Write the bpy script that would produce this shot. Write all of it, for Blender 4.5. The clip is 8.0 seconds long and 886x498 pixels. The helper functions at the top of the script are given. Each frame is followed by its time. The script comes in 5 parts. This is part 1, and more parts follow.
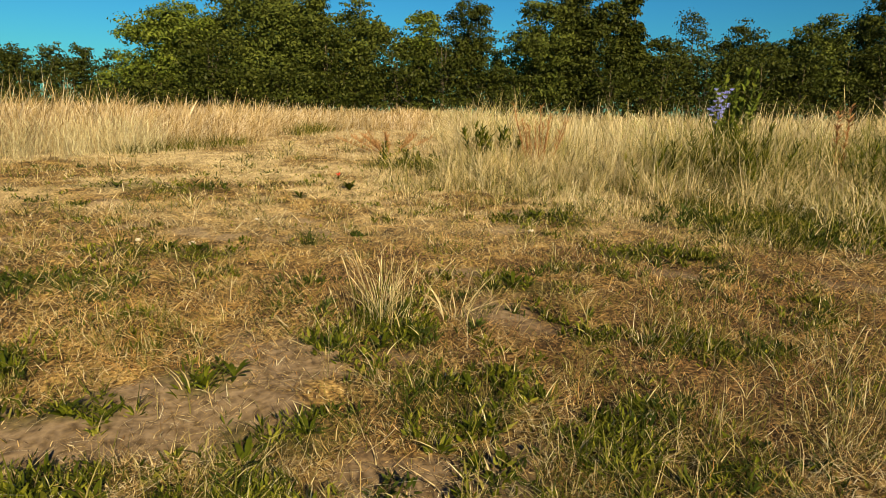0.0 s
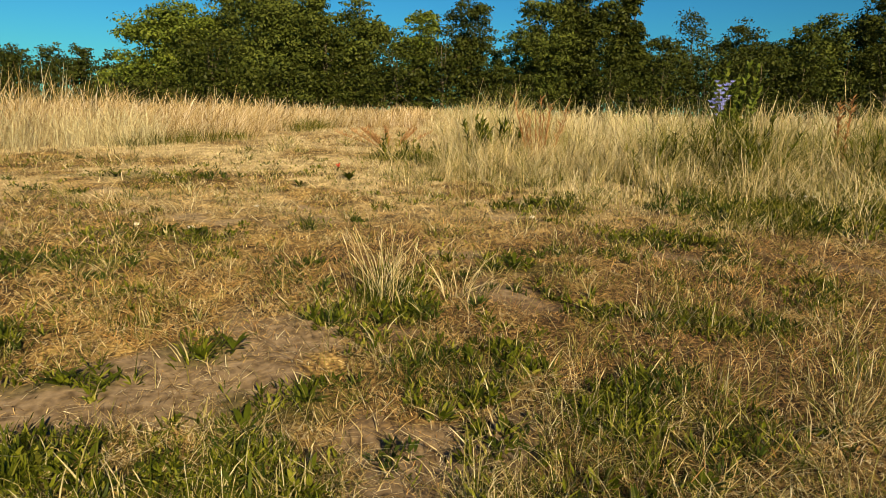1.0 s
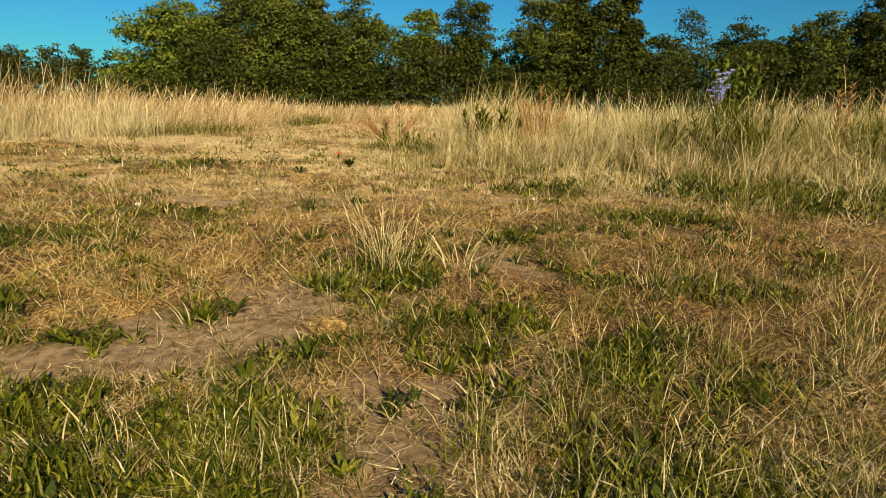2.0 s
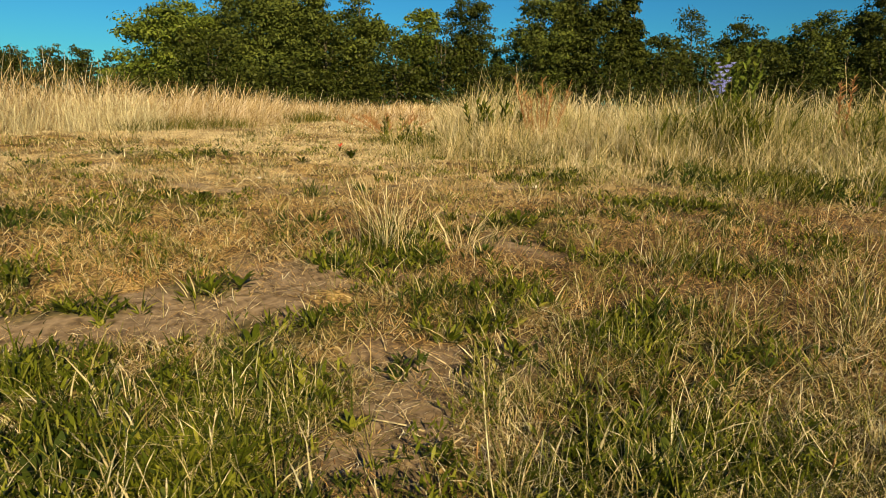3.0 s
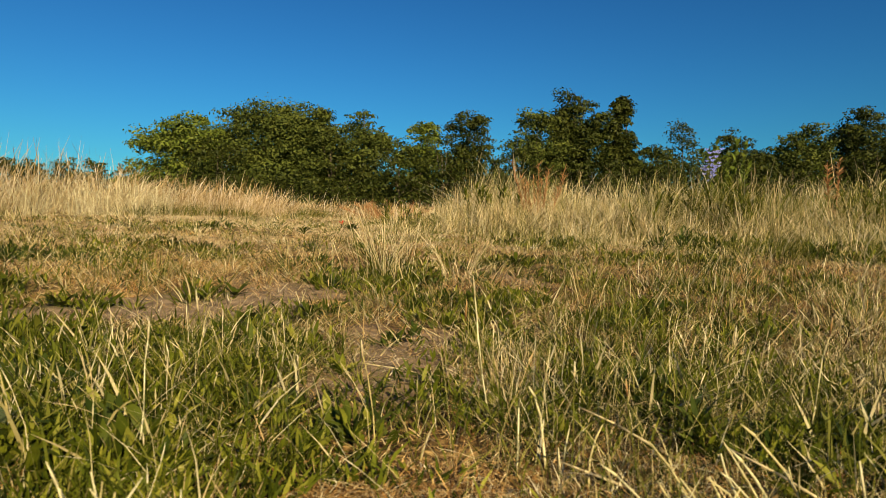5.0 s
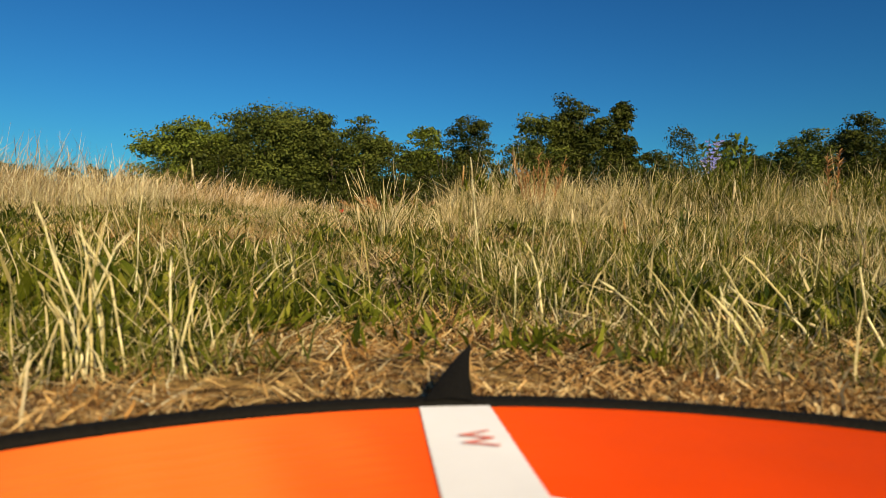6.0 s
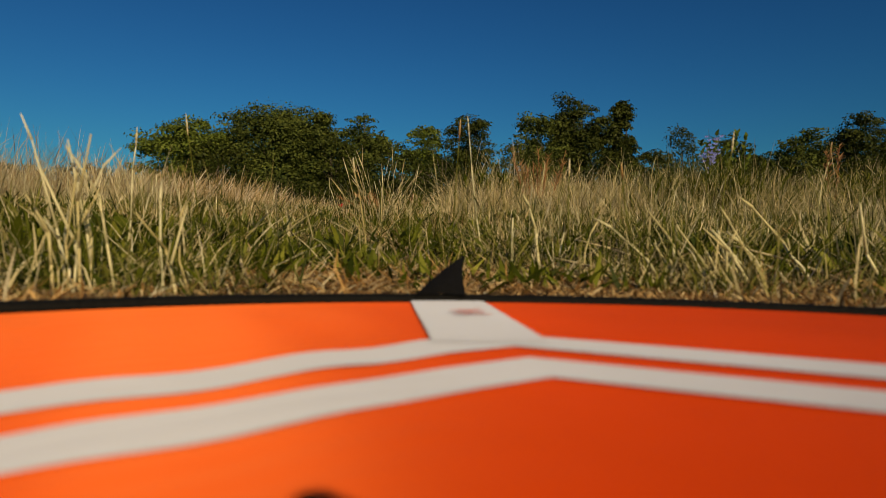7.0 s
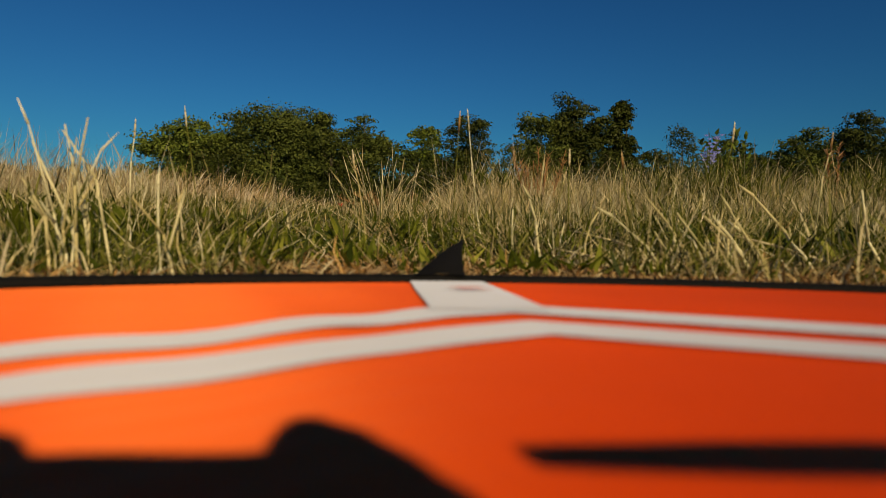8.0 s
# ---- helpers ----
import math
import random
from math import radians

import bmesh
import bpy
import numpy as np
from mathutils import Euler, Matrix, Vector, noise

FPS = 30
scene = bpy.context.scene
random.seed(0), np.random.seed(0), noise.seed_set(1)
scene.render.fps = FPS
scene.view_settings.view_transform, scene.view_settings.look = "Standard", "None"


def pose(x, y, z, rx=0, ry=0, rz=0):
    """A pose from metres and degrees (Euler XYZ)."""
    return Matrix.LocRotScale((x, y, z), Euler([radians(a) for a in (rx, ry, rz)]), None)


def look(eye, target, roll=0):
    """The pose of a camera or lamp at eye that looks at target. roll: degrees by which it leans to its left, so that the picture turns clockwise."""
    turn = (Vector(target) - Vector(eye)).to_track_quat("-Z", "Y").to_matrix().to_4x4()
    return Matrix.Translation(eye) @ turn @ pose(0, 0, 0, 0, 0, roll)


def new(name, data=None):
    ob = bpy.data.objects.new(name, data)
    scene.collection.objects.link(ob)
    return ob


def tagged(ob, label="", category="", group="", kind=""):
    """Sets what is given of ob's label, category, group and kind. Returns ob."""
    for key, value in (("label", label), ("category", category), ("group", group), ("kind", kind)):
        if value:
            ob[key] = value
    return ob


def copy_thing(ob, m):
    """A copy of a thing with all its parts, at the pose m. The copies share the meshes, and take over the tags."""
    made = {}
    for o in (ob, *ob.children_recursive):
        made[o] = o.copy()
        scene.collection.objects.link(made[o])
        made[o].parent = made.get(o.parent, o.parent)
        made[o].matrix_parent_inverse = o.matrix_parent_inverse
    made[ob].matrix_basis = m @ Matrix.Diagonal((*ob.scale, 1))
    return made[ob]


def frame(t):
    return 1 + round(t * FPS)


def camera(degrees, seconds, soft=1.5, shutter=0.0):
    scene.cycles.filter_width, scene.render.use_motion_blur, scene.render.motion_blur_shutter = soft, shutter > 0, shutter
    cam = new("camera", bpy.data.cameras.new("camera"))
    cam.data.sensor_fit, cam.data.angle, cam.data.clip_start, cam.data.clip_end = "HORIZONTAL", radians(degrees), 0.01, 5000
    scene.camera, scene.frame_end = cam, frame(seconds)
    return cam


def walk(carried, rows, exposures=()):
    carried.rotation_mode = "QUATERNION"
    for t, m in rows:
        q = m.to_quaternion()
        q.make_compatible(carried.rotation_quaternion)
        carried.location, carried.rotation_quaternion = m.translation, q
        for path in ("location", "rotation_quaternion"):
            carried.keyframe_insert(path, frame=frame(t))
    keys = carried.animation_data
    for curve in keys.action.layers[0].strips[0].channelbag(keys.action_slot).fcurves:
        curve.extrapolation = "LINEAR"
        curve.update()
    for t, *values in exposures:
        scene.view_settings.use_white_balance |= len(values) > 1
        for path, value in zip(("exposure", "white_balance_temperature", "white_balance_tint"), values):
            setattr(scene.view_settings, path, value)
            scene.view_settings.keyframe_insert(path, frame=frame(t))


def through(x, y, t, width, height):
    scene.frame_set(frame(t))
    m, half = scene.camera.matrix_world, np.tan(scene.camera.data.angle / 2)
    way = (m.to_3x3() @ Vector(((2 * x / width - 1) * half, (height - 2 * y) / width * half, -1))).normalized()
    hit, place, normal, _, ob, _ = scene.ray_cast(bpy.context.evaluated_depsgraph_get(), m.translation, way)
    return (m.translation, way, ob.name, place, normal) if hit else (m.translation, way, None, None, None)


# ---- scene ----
cam = camera(68.8, 8.0, soft=0.55)
cam.data.dof.use_dof = True
cam.data.dof.focus_distance = 6.0
cam.data.dof.aperture_fstop = 11.0
PATH = [
    (0, (-0.033, 0.086, 1.003), (0.108, 2.039, 0.595), 1.1),
    (0.5, (-0.036, 0.09, 0.984), (0.105, 2.043, 0.577), 1.1),
    (1, (-0.037, 0.09, 0.892), (0.105, 2.044, 0.488), 1.1),
    (1.5, (-0.037, 0.077, 0.82), (0.105, 2.031, 0.417), 1.0),
    (3, (-0.059, 0.042, 0.664), (0.083, 1.996, 0.266), 0.9),
    (3.5, (-0.051, 0.026, 0.645), (0.09, 1.981, 0.249), 0.9),
    (4, (-0.043, 0.007, 0.597), (0.097, 1.978, 0.285), 0.9),
    (4.2, (-0.046, 0.002, 0.535), (0.093, 1.983, 0.295), 0.8),
    (5.3, (-0.038, -0.023, 0.23), (0.099, 1.972, 0.19), 0.9),
    (5.5, (-0.039, -0.023, 0.183), (0.1, 1.972, 0.147), 0.9),
    (5.9, (-0.032, -0.018, 0.119), (0.105, 1.977, 0.086), 0.9),
    (6, (-0.031, -0.019, 0.102), (0.103, 1.974, 0.066), 0.9),
    (6.1, (-0.031, -0.017, 0.089), (0.106, 1.979, 0.055), 0.9),
    (6.3, (-0.029, -0.019, 0.068), (0.109, 1.973, 0.034), 0.8),
    (6.5, (-0.025, -0.015, 0.046), (0.11, 1.98, 0.01), 0.8),
    (7, (-0.025, -0.013, 0.038), (0.11, 1.983, 0.003), 0.9),
    (7.5, (-0.025, -0.01, 0.03), (0.109, 1.985, -0.004), 0.8),
    (8, (-0.024, -0.01, 0.026), (0.11, 1.985, -0.008), 0.8),
]
walk(cam, [(t, look(e, g, r)) for t, e, g, r in PATH],
     exposures=[(0.0, 0.71, 8150, 0), (4.2, 0.71, 8200, 1), (5.5, 0.61, 7700, 4), (6.1, 0.44, 7700, 4), (6.5, -0.13, 7700, 5),
                (7.0, -0.31, 7800, 6), (8.0, -0.26, 7800, 6)])

# ---- light ----
SUN_EL = 26.5
SUN_AZ = math.atan2(0.32, -0.95)          # compass angle from +y towards +x
sun_dir = Vector((math.sin(SUN_AZ) * math.cos(radians(SUN_EL)),
                  math.cos(SUN_AZ) * math.cos(radians(SUN_EL)), math.sin(radians(SUN_EL))))
world = bpy.data.worlds.new("world")
scene.world = world
world.use_nodes = True
wn = world.node_tree.nodes
sky = wn.new("ShaderNodeTexSky")
sky.sky_type = 'NISHITA'
sky.sun_disc = False
sky.sun_elevation = radians(SUN_EL)
sky.sun_rotation = SUN_AZ
sky.air_density = 1.35
sky.dust_density = 0.0
sky.ozone_density = 6.0
sky.altitude = 0
steep = wn.new("ShaderNodeGamma")          # clear dry air: the blue deepens quickly above the horizon
steep.inputs["Gamma"].default_value = 1.42
deep = wn.new("ShaderNodeMixRGB")
deep.blend_type = 'MULTIPLY'
deep.inputs["Fac"].default_value = 1.0
deep.inputs["Color2"].default_value = (0.082, 0.335, 0.495, 1)
wn["Background"].inputs["Strength"].default_value = 0.056
world.node_tree.links.new(sky.outputs[0], steep.inputs["Color"])
world.node_tree.links.new(steep.outputs[0], deep.inputs["Color1"])
world.node_tree.links.new(deep.outputs[0], wn["Background"].inputs["Color"])
sun = new("sun", bpy.data.lights.new("sun", 'SUN'))
sun.data.energy = 5.0
sun.data.angle = radians(0.5)
sun.data.color = (1.0, 0.84, 0.58)
sun.matrix_world = look(sun_dir * 50, (0, 0, 0))


# ---- small tools ----
RNG = np.random.default_rng(7)


def smooth(a, b, v):
    u = np.clip((v - a) / (b - a), 0, 1)
    return u * u * (3 - 2 * u)


def vnoise(x, y, seed=0):
    """Value noise in 0..1 on unit cells."""
    x, y = np.asarray(x, float), np.asarray(y, float)
    xi, yi = np.floor(x), np.floor(y)
    fx, fy = x - xi, y - yi
    fx, fy = fx * fx * (3 - 2 * fx), fy * fy * (3 - 2 * fy)

    def h(a, b):
        v = np.sin(a * 127.1 + b * 311.7 + seed * 74.7) * 43758.5453
        return v - np.floor(v)
    return ((h(xi, yi) * (1 - fx) + h(xi + 1, yi) * fx) * (1 - fy)
            + (h(xi, yi + 1) * (1 - fx) + h(xi + 1, yi + 1) * fx) * fy)


def fbm(x, y, seed=0):
    return (vnoise(x, y, seed) * 0.55 + vnoise(x * 2.1, y * 2.1, seed + 1) * 0.3
            + vnoise(x * 4.3, y * 4.3, seed + 2) * 0.15)


def link_mesh(name, verts, faces, mat, parent=None, smooth_shade=False):
    me = bpy.data.meshes.new(name)
    verts, faces = np.asarray(verts, np.float32), np.asarray(faces, np.int32)
    n, k = faces.shape
    me.vertices.add(len(verts))
    me.vertices.foreach_set("co", verts.ravel())
    me.loops.add(n * k)
    me.loops.foreach_set("vertex_index", faces.ravel())
    me.polygons.add(n)
    me.polygons.foreach_set("loop_start", np.arange(0, n * k, k, dtype=np.int32))
    if smooth_shade:
        me.polygons.foreach_set("use_smooth", np.ones(n, bool))
    me.update(calc_edges=True)
    me.materials.append(mat)
    ob = new(name, me)
    if parent:
        ob.parent = parent
    return ob


def part(name, bm, mat, parent=None, label="", smooth_shade=False):
    me = bpy.data.meshes.new(name)
    bmesh.ops.recalc_face_normals(bm, faces=bm.faces)
    if smooth_shade:
        for fa in bm.faces:
            fa.smooth = True
    bm.to_mesh(me)
    bm.free()
    me.materials.append(mat)
    ob = new(name, me)
    if parent:
        ob.parent = parent
    if label:
        tagged(ob, label)
    return ob


def empty(name, m, label, category, group=""):
    ob = new(name)
    ob.matrix_basis = m
    return tagged(ob, label, category, group)


# ---- materials ----
def principled(name):
    m = bpy.data.materials.new(name)
    m.use_nodes = True
    return m, m.node_tree.nodes, m.node_tree.links, m.node_tree.nodes["Principled BSDF"]


def ramp_node(nodes, stops):
    r = nodes.new("ShaderNodeValToRGB")
    el = r.color_ramp.elements
    while len(el) < len(stops):
        el.new(0.5)
    for e, (p, c) in zip(el, stops):
        e.position, e.color = p, (*c, 1)
    return r


def noise_node(nodes, links, scale, detail=4.0, coord="Object"):
    tc = nodes.new("ShaderNodeTexCoord")
    nt = nodes.new("ShaderNodeTexNoise")
    nt.inputs["Scale"].default_value, nt.inputs["Detail"].default_value = scale, detail
    links.new(tc.outputs[coord], nt.inputs["Vector"])
    return nt


def mix_rgb(nodes, links, kind, fac, a, b):
    mx = nodes.new("ShaderNodeMixRGB")
    mx.blend_type = kind
    for sock, v in zip(("Fac", "Color1", "Color2"), (fac, a, b)):
        if hasattr(v, "links"):
            links.new(v, mx.inputs[sock])
        else:
            mx.inputs[sock].default_value = v if isinstance(v, float) else (*v, 1)
    return mx.outputs[0]


def plant_material(name, stops, rough=0.6, through=0.25, big=0.6, small=40.0, by="Geometry", fresh=None, deep=0.72):
    """Blades or leaves: a tint for each island, patches and fine grain over it, some light through."""
    m, nodes, links, bsdf = principled(name)
    if by == "Geometry":
        src = nodes.new("ShaderNodeNewGeometry").outputs["Random Per Island"]
    else:
        src = nodes.new("ShaderNodeObjectInfo").outputs["Random"]
    r = ramp_node(nodes, stops)
    links.new(src, r.inputs[0])
    patch = ramp_node(nodes, [(0.32, (deep, deep * 1.03, deep * 0.96)), (0.68, (1.12, 1.08, 1.02))])
    links.new(noise_node(nodes, links, big).outputs[0], patch.inputs[0])
    grain = ramp_node(nodes, [(0.3, (0.82, 0.82, 0.8)), (0.7, (1.1, 1.1, 1.08))])
    links.new(noise_node(nodes, links, small).outputs[0], grain.inputs[0])
    c = mix_rgb(nodes, links, 'MULTIPLY', 1.0, r.outputs[0], patch.outputs[0])
    c = mix_rgb(nodes, links, 'MULTIPLY', 1.0, c, grain.outputs[0])
    if fresh:
        where = ramp_node(nodes, [(0.54, (0, 0, 0)), (0.66, (1, 1, 1))])
        links.new(noise_node(nodes, links, 0.9, 3).outputs[0], where.inputs[0])
        greener = mix_rgb(nodes, links, 'MULTIPLY', 1.0, c, fresh)
        c = mix_rgb(nodes, links, 'MIX', where.outputs[0], c, greener)
    links.new(c, bsdf.inputs["Base Color"])
    bsdf.inputs["Roughness"].default_value = rough
    bsdf.inputs["Specular IOR Level"].default_value = 0.1
    if through:
        tr = nodes.new("ShaderNodeBsdfTranslucent")
        links.new(c, tr.inputs[0])
        mx = nodes.new("ShaderNodeMixShader")
        mx.inputs[0].default_value = through
        links.new(bsdf.outputs[0], mx.inputs[1])
        links.new(tr.outputs[0], mx.inputs[2])
        links.new(mx.outputs[0], nodes["Material Output"].inputs["Surface"])
    return m


def plain_material(name, colour, rough=0.5, metal=0.0, grain=60.0, vary=0.15, bump=0.0):
    m, nodes, links, bsdf = principled(name)
    nt = noise_node(nodes, links, grain)
    lo, hi = [c * (1 - vary) for c in colour], [min(1, c * (1 + vary)) for c in colour]
    r = ramp_node(nodes, [(0.3, lo), (0.7, hi)])
    links.new(nt.outputs[0], r.inputs[0])
    links.new(r.outputs[0], bsdf.inputs["Base Color"])
    bsdf.inputs["Roughness"].default_value, bsdf.inputs["Metallic"].default_value = rough, metal
    if bump:
        b = nodes.new("ShaderNodeBump")
        b.inputs["Strength"].default_value, b.inputs["Distance"].default_value = bump, 0.002
        links.new(nt.outputs[0], b.inputs["Height"])
        links.new(b.outputs[0], bsdf.inputs["Normal"])
    return m


STRAW = [(0.0, (0.073, 0.043, 0.025)), (0.18, (0.242, 0.148, 0.069)), (0.4, (0.427, 0.296, 0.146)), (0.7, (0.630, 0.495, 0.296)), (1.0, (0.815, 0.745, 0.605))]
M_litter = plant_material("straw_litter", STRAW, 0.75, 0.05, 1.2, 50, deep=0.6)
M_old = plant_material("weathered_litter", [(0.0, (0.035, 0.020, 0.011)), (0.35, (0.17, 0.088, 0.042)), (0.7, (0.48, 0.275, 0.120)), (1.0, (0.72, 0.52, 0.29))], 0.8, 0.05, 2.0, 50)
M_stubble = plant_material("mown_stubble", [(0.0, (0.097, 0.071, 0.033)), (0.25, (0.369, 0.275, 0.137)), (0.6, (0.621, 0.500, 0.304)), (1.0, (0.795, 0.724, 0.607))], 0.75, 0.08, 1.0, 50)
M_tall = plant_material("tall_dry_grass", [(0.0, (0.09, 0.055, 0.025)), (0.25, (0.26, 0.175, 0.076)), (0.5, (0.50, 0.360, 0.193)),
                                           (0.75, (0.68, 0.530, 0.352)), (1.0, (0.82, 0.720, 0.649))], 0.7, 0.12, 0.5, 30)
M_tall_r = plant_material("tall_mixed_grass", [(0.0, (0.055, 0.058, 0.013)), (0.16, (0.180, 0.155, 0.048)), (0.34, (0.48, 0.362, 0.195)),
                                               (0.75, (0.75, 0.610, 0.410)), (1.0, (0.85, 0.765, 0.610))], 0.7, 0.15, 1.3, 30, fresh=(0.66, 0.80, 0.46), deep=0.66)
M_fringe = plant_material("fringe_grass", [(0.0, (0.050, 0.062, 0.013)), (0.20, (0.165, 0.165, 0.036)), (0.36, (0.40, 0.305, 0.150)), (0.7, (0.68, 0.550, 0.330)), (1.0, (0.83, 0.730, 0.570))], 0.65, 0.15, 1.2, 40, deep=0.78)
M_pale = plant_material("grey_dead_grass", [(0.0, (0.30, 0.240, 0.140)), (0.5, (0.62, 0.530, 0.350)), (1.0, (0.80, 0.740, 0.560))], 0.7, 0.15, 1.5, 40)
M_green = plant_material("green_grass", [(0.0, (0.018, 0.025, 0.003)), (0.45, (0.078, 0.092, 0.009)), (0.8, (0.165, 0.170, 0.022)), (1.0, (0.34, 0.285, 0.105))], 0.5, 0.25, 2.0, 40)
M_mixed = plant_material("half_dry_grass", [(0.0, (0.024, 0.033, 0.003)), (0.34, (0.080, 0.098, 0.009)), (0.58, (0.200, 0.195, 0.044)), (0.78, (0.44, 0.365, 0.175)), (0.92, (0.66, 0.560, 0.345)), (1.0, (0.82, 0.745, 0.550))], 0.6, 0.2, 2.0, 40, deep=0.65)
M_weed = plant_material("weed_leaf", [(0.0, (0.022, 0.034, 0.005)), (0.35, (0.070, 0.090, 0.010)), (0.7, (0.135, 0.155, 0.018)), (1.0, (0.290, 0.285, 0.055))], 0.5, 0.25, 8.0, 90)
M_dark_weed = plant_material("dark_weed_leaf", [(0.0, (0.0200, 0.0384, 0.0080)), (1.0, (0.0760, 0.0984, 0.0192))], 0.5, 0.2, 5.0, 60)
M_chips = plant_material("straw_chips", [(0.0, (0.06, 0.028, 0.012)), (0.3, (0.26, 0.135, 0.055)), (0.65, (0.55, 0.345, 0.160)), (1.0, (0.80, 0.640, 0.400))], 0.75, 0.05, 1.6, 60, deep=0.6)
M_gold = plant_material("golden_straw", [(0.0, (0.15, 0.066, 0.022)), (0.35, (0.42, 0.220, 0.080)), (0.7, (0.68, 0.430, 0.190)), (1.0, (0.83, 0.670, 0.430))], 0.75, 0.05, 3.0, 60)
M_bleached = plant_material("bleached_straw", [(0.0, (0.48, 0.350, 0.190)), (0.5, (0.71, 0.580, 0.380)), (1.0, (0.84, 0.750, 0.570))], 0.6, 0.15, 6.0, 80)
M_cane = plant_material("bleached_cane", [(0.0, (0.56, 0.450, 0.220)), (0.5, (0.74, 0.650, 0.400)), (1.0, (0.82, 0.760, 0.540))], 0.6, 0.05, 6.0, 80, by="Object")
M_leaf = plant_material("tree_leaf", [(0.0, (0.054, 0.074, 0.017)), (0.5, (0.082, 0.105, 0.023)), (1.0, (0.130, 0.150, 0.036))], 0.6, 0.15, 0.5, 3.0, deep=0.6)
# darker leaf tones; on the low shrubs they also stand for shade
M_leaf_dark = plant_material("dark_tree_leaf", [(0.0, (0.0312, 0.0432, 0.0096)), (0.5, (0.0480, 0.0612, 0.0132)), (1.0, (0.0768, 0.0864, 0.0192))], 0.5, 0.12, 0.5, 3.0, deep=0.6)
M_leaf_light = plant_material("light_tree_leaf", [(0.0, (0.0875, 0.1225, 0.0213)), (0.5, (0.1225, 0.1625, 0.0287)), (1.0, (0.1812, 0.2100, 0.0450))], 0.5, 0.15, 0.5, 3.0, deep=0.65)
M_bark = plain_material("bark", (0.13, 0.10, 0.07), 0.9, 0, 6, 0.35, 0.6)
M_red = plain_material("poppy_red", (0.65, 0.03, 0.02), 0.5)
M_blue = plain_material("flower_blue", (0.26, 0.28, 0.72), 0.6)
M_white_petal = plain_material("flower_white", (0.75, 0.72, 0.65), 0.6)
M_stone = plain_material("pale_stone", (0.55, 0.50, 0.44), 0.85, 0, 120, 0.2, 0.4)
M_rust = plant_material("rusty_sorrel", [(0.0, (0.30, 0.130, 0.060)), (1.0, (0.58, 0.330, 0.170))], 0.7, 0.2, 3, 30)


# ---- ground ----
def ground_z(x, y):
    """Gentle rise away from the landing pad, level round it, falling a little to the right."""
    x, y = np.asarray(x, float), np.asarray(y, float)
    s = np.maximum(0, y - 1.1)
    z = 0.05 * np.minimum(s, 8) + 0.014 * np.clip(s - 8, 0, 60)
    z = z - 0.015 * np.clip(x, -4, 4) * smooth(0.6, 2.6, y)
    z = z + (fbm(x * 1.1, y * 1.1, 3) - 0.5) * 0.05 * smooth(0.6, 2.5, np.hypot(x, y))
    z = z + ((fbm(x * 5, y * 5, 9) - 0.5) * 0.040 + (fbm(x * 13, y * 13, 12) - 0.5) * 0.020) * smooth(0.5, 1.4, np.hypot(x, y)) * smooth(14, 8, np.hypot(x, y))
    return z - 0.012


PAD_X, PAD_Y, PAD_R = 0.028, -0.042, 0.411

# bare soil and green patches of the worn strip: x, y, half-width, half-depth
SOIL = [(-0.13, 1.17, 0.15, 0.15), (-0.02, 1.42, 0.17, 0.13), (0.05, 1.62, 0.2, 0.13), (-0.44, 2.51, 0.3, 0.25), (-0.77, 2.13, 0.36, 0.19), (-1.16, 1.92, 0.38, 0.17), (-0.59, 2.03, 0.28, 0.15), (0.52, 2.95, 0.15, 0.23), (1.59, 3.71, 0.17, 0.14), (-1.32, 4.52, 0.34, 0.09), (0.07, 1.73, 0.3, 0.17), (0.8, 4.77, 0.2, 0.09), (0.36, 3.6, 0.17, 0.1), (2.67, 3.63, 0.27, 0.09)]
GREEN = [(-0.14, 2.71, 0.26, 0.14), (0.21, 2.2, 0.28, 0.20), (0.74, 1.80, 0.34, 0.26), (-1.9, 3.34, 0.51, 0.18), (-1.5, 3.97, 0.46, 0.2), (1.67, 4.16, 0.46, 0.2), (3.49, 5.01, 1.27, 0.53), (1.04, 5.21, 0.41, 0.18), (-0.82, 1.55, 0.64, 0.19), (-0.62, 4.32, 0.13, 0.18), (-0.7, 2.26, 0.17, 0.09), (-0.32, 1.94, 0.18, 0.08), (-1.56, 2.4, 0.25, 0.11), (-1.08, 2.07, 0.15, 0.08), (0.58, 3.33, 0.18, 0.11), (2.43, 5.13, 0.38, 0.2), (0.6, 1.2, 0.25, 0.15), (-0.61, 1.23, 0.36, 0.23), (1.86, 2.0, 0.28, 0.34), (1.38, 2.57, 0.25, 0.15), (-0.55, 1.3, 0.3, 0.18), (-0.42, 1.02, 0.3, 0.12), (0.5, 1.12, 0.24, 0.10), (-0.5, 0.78, 0.22, 0.14), (0.62, 0.85, 0.2, 0.14), (-2.35, 6.31, 0.64, 0.25), (0.88, 2.73, 0.15, 0.13)]
RS = random.Random(12)
SOIL += [(RS.uniform(-2.6, 2.6), RS.uniform(2.4, 7.5), RS.uniform(.06, .16), RS.uniform(.04, .11)) for _ in range(26)]
# weathered red-brown litter, mostly to the right of the pad
BROWN = [(.95, 1.36, .35, .2), (2.1, 3.5, 1.1, .5), (2.7, 2.8, .9, .7), (1.0, 3.85, .5, .3), (1.6, 2.75, .7, .45), (1.2, 2.2, .7, .4), (.3, 3.3, .4, .3), (-.3, 3.5, .5, .2), (2.0, 2.0, .8, .5), (.6, 1.5, .5, .2)]


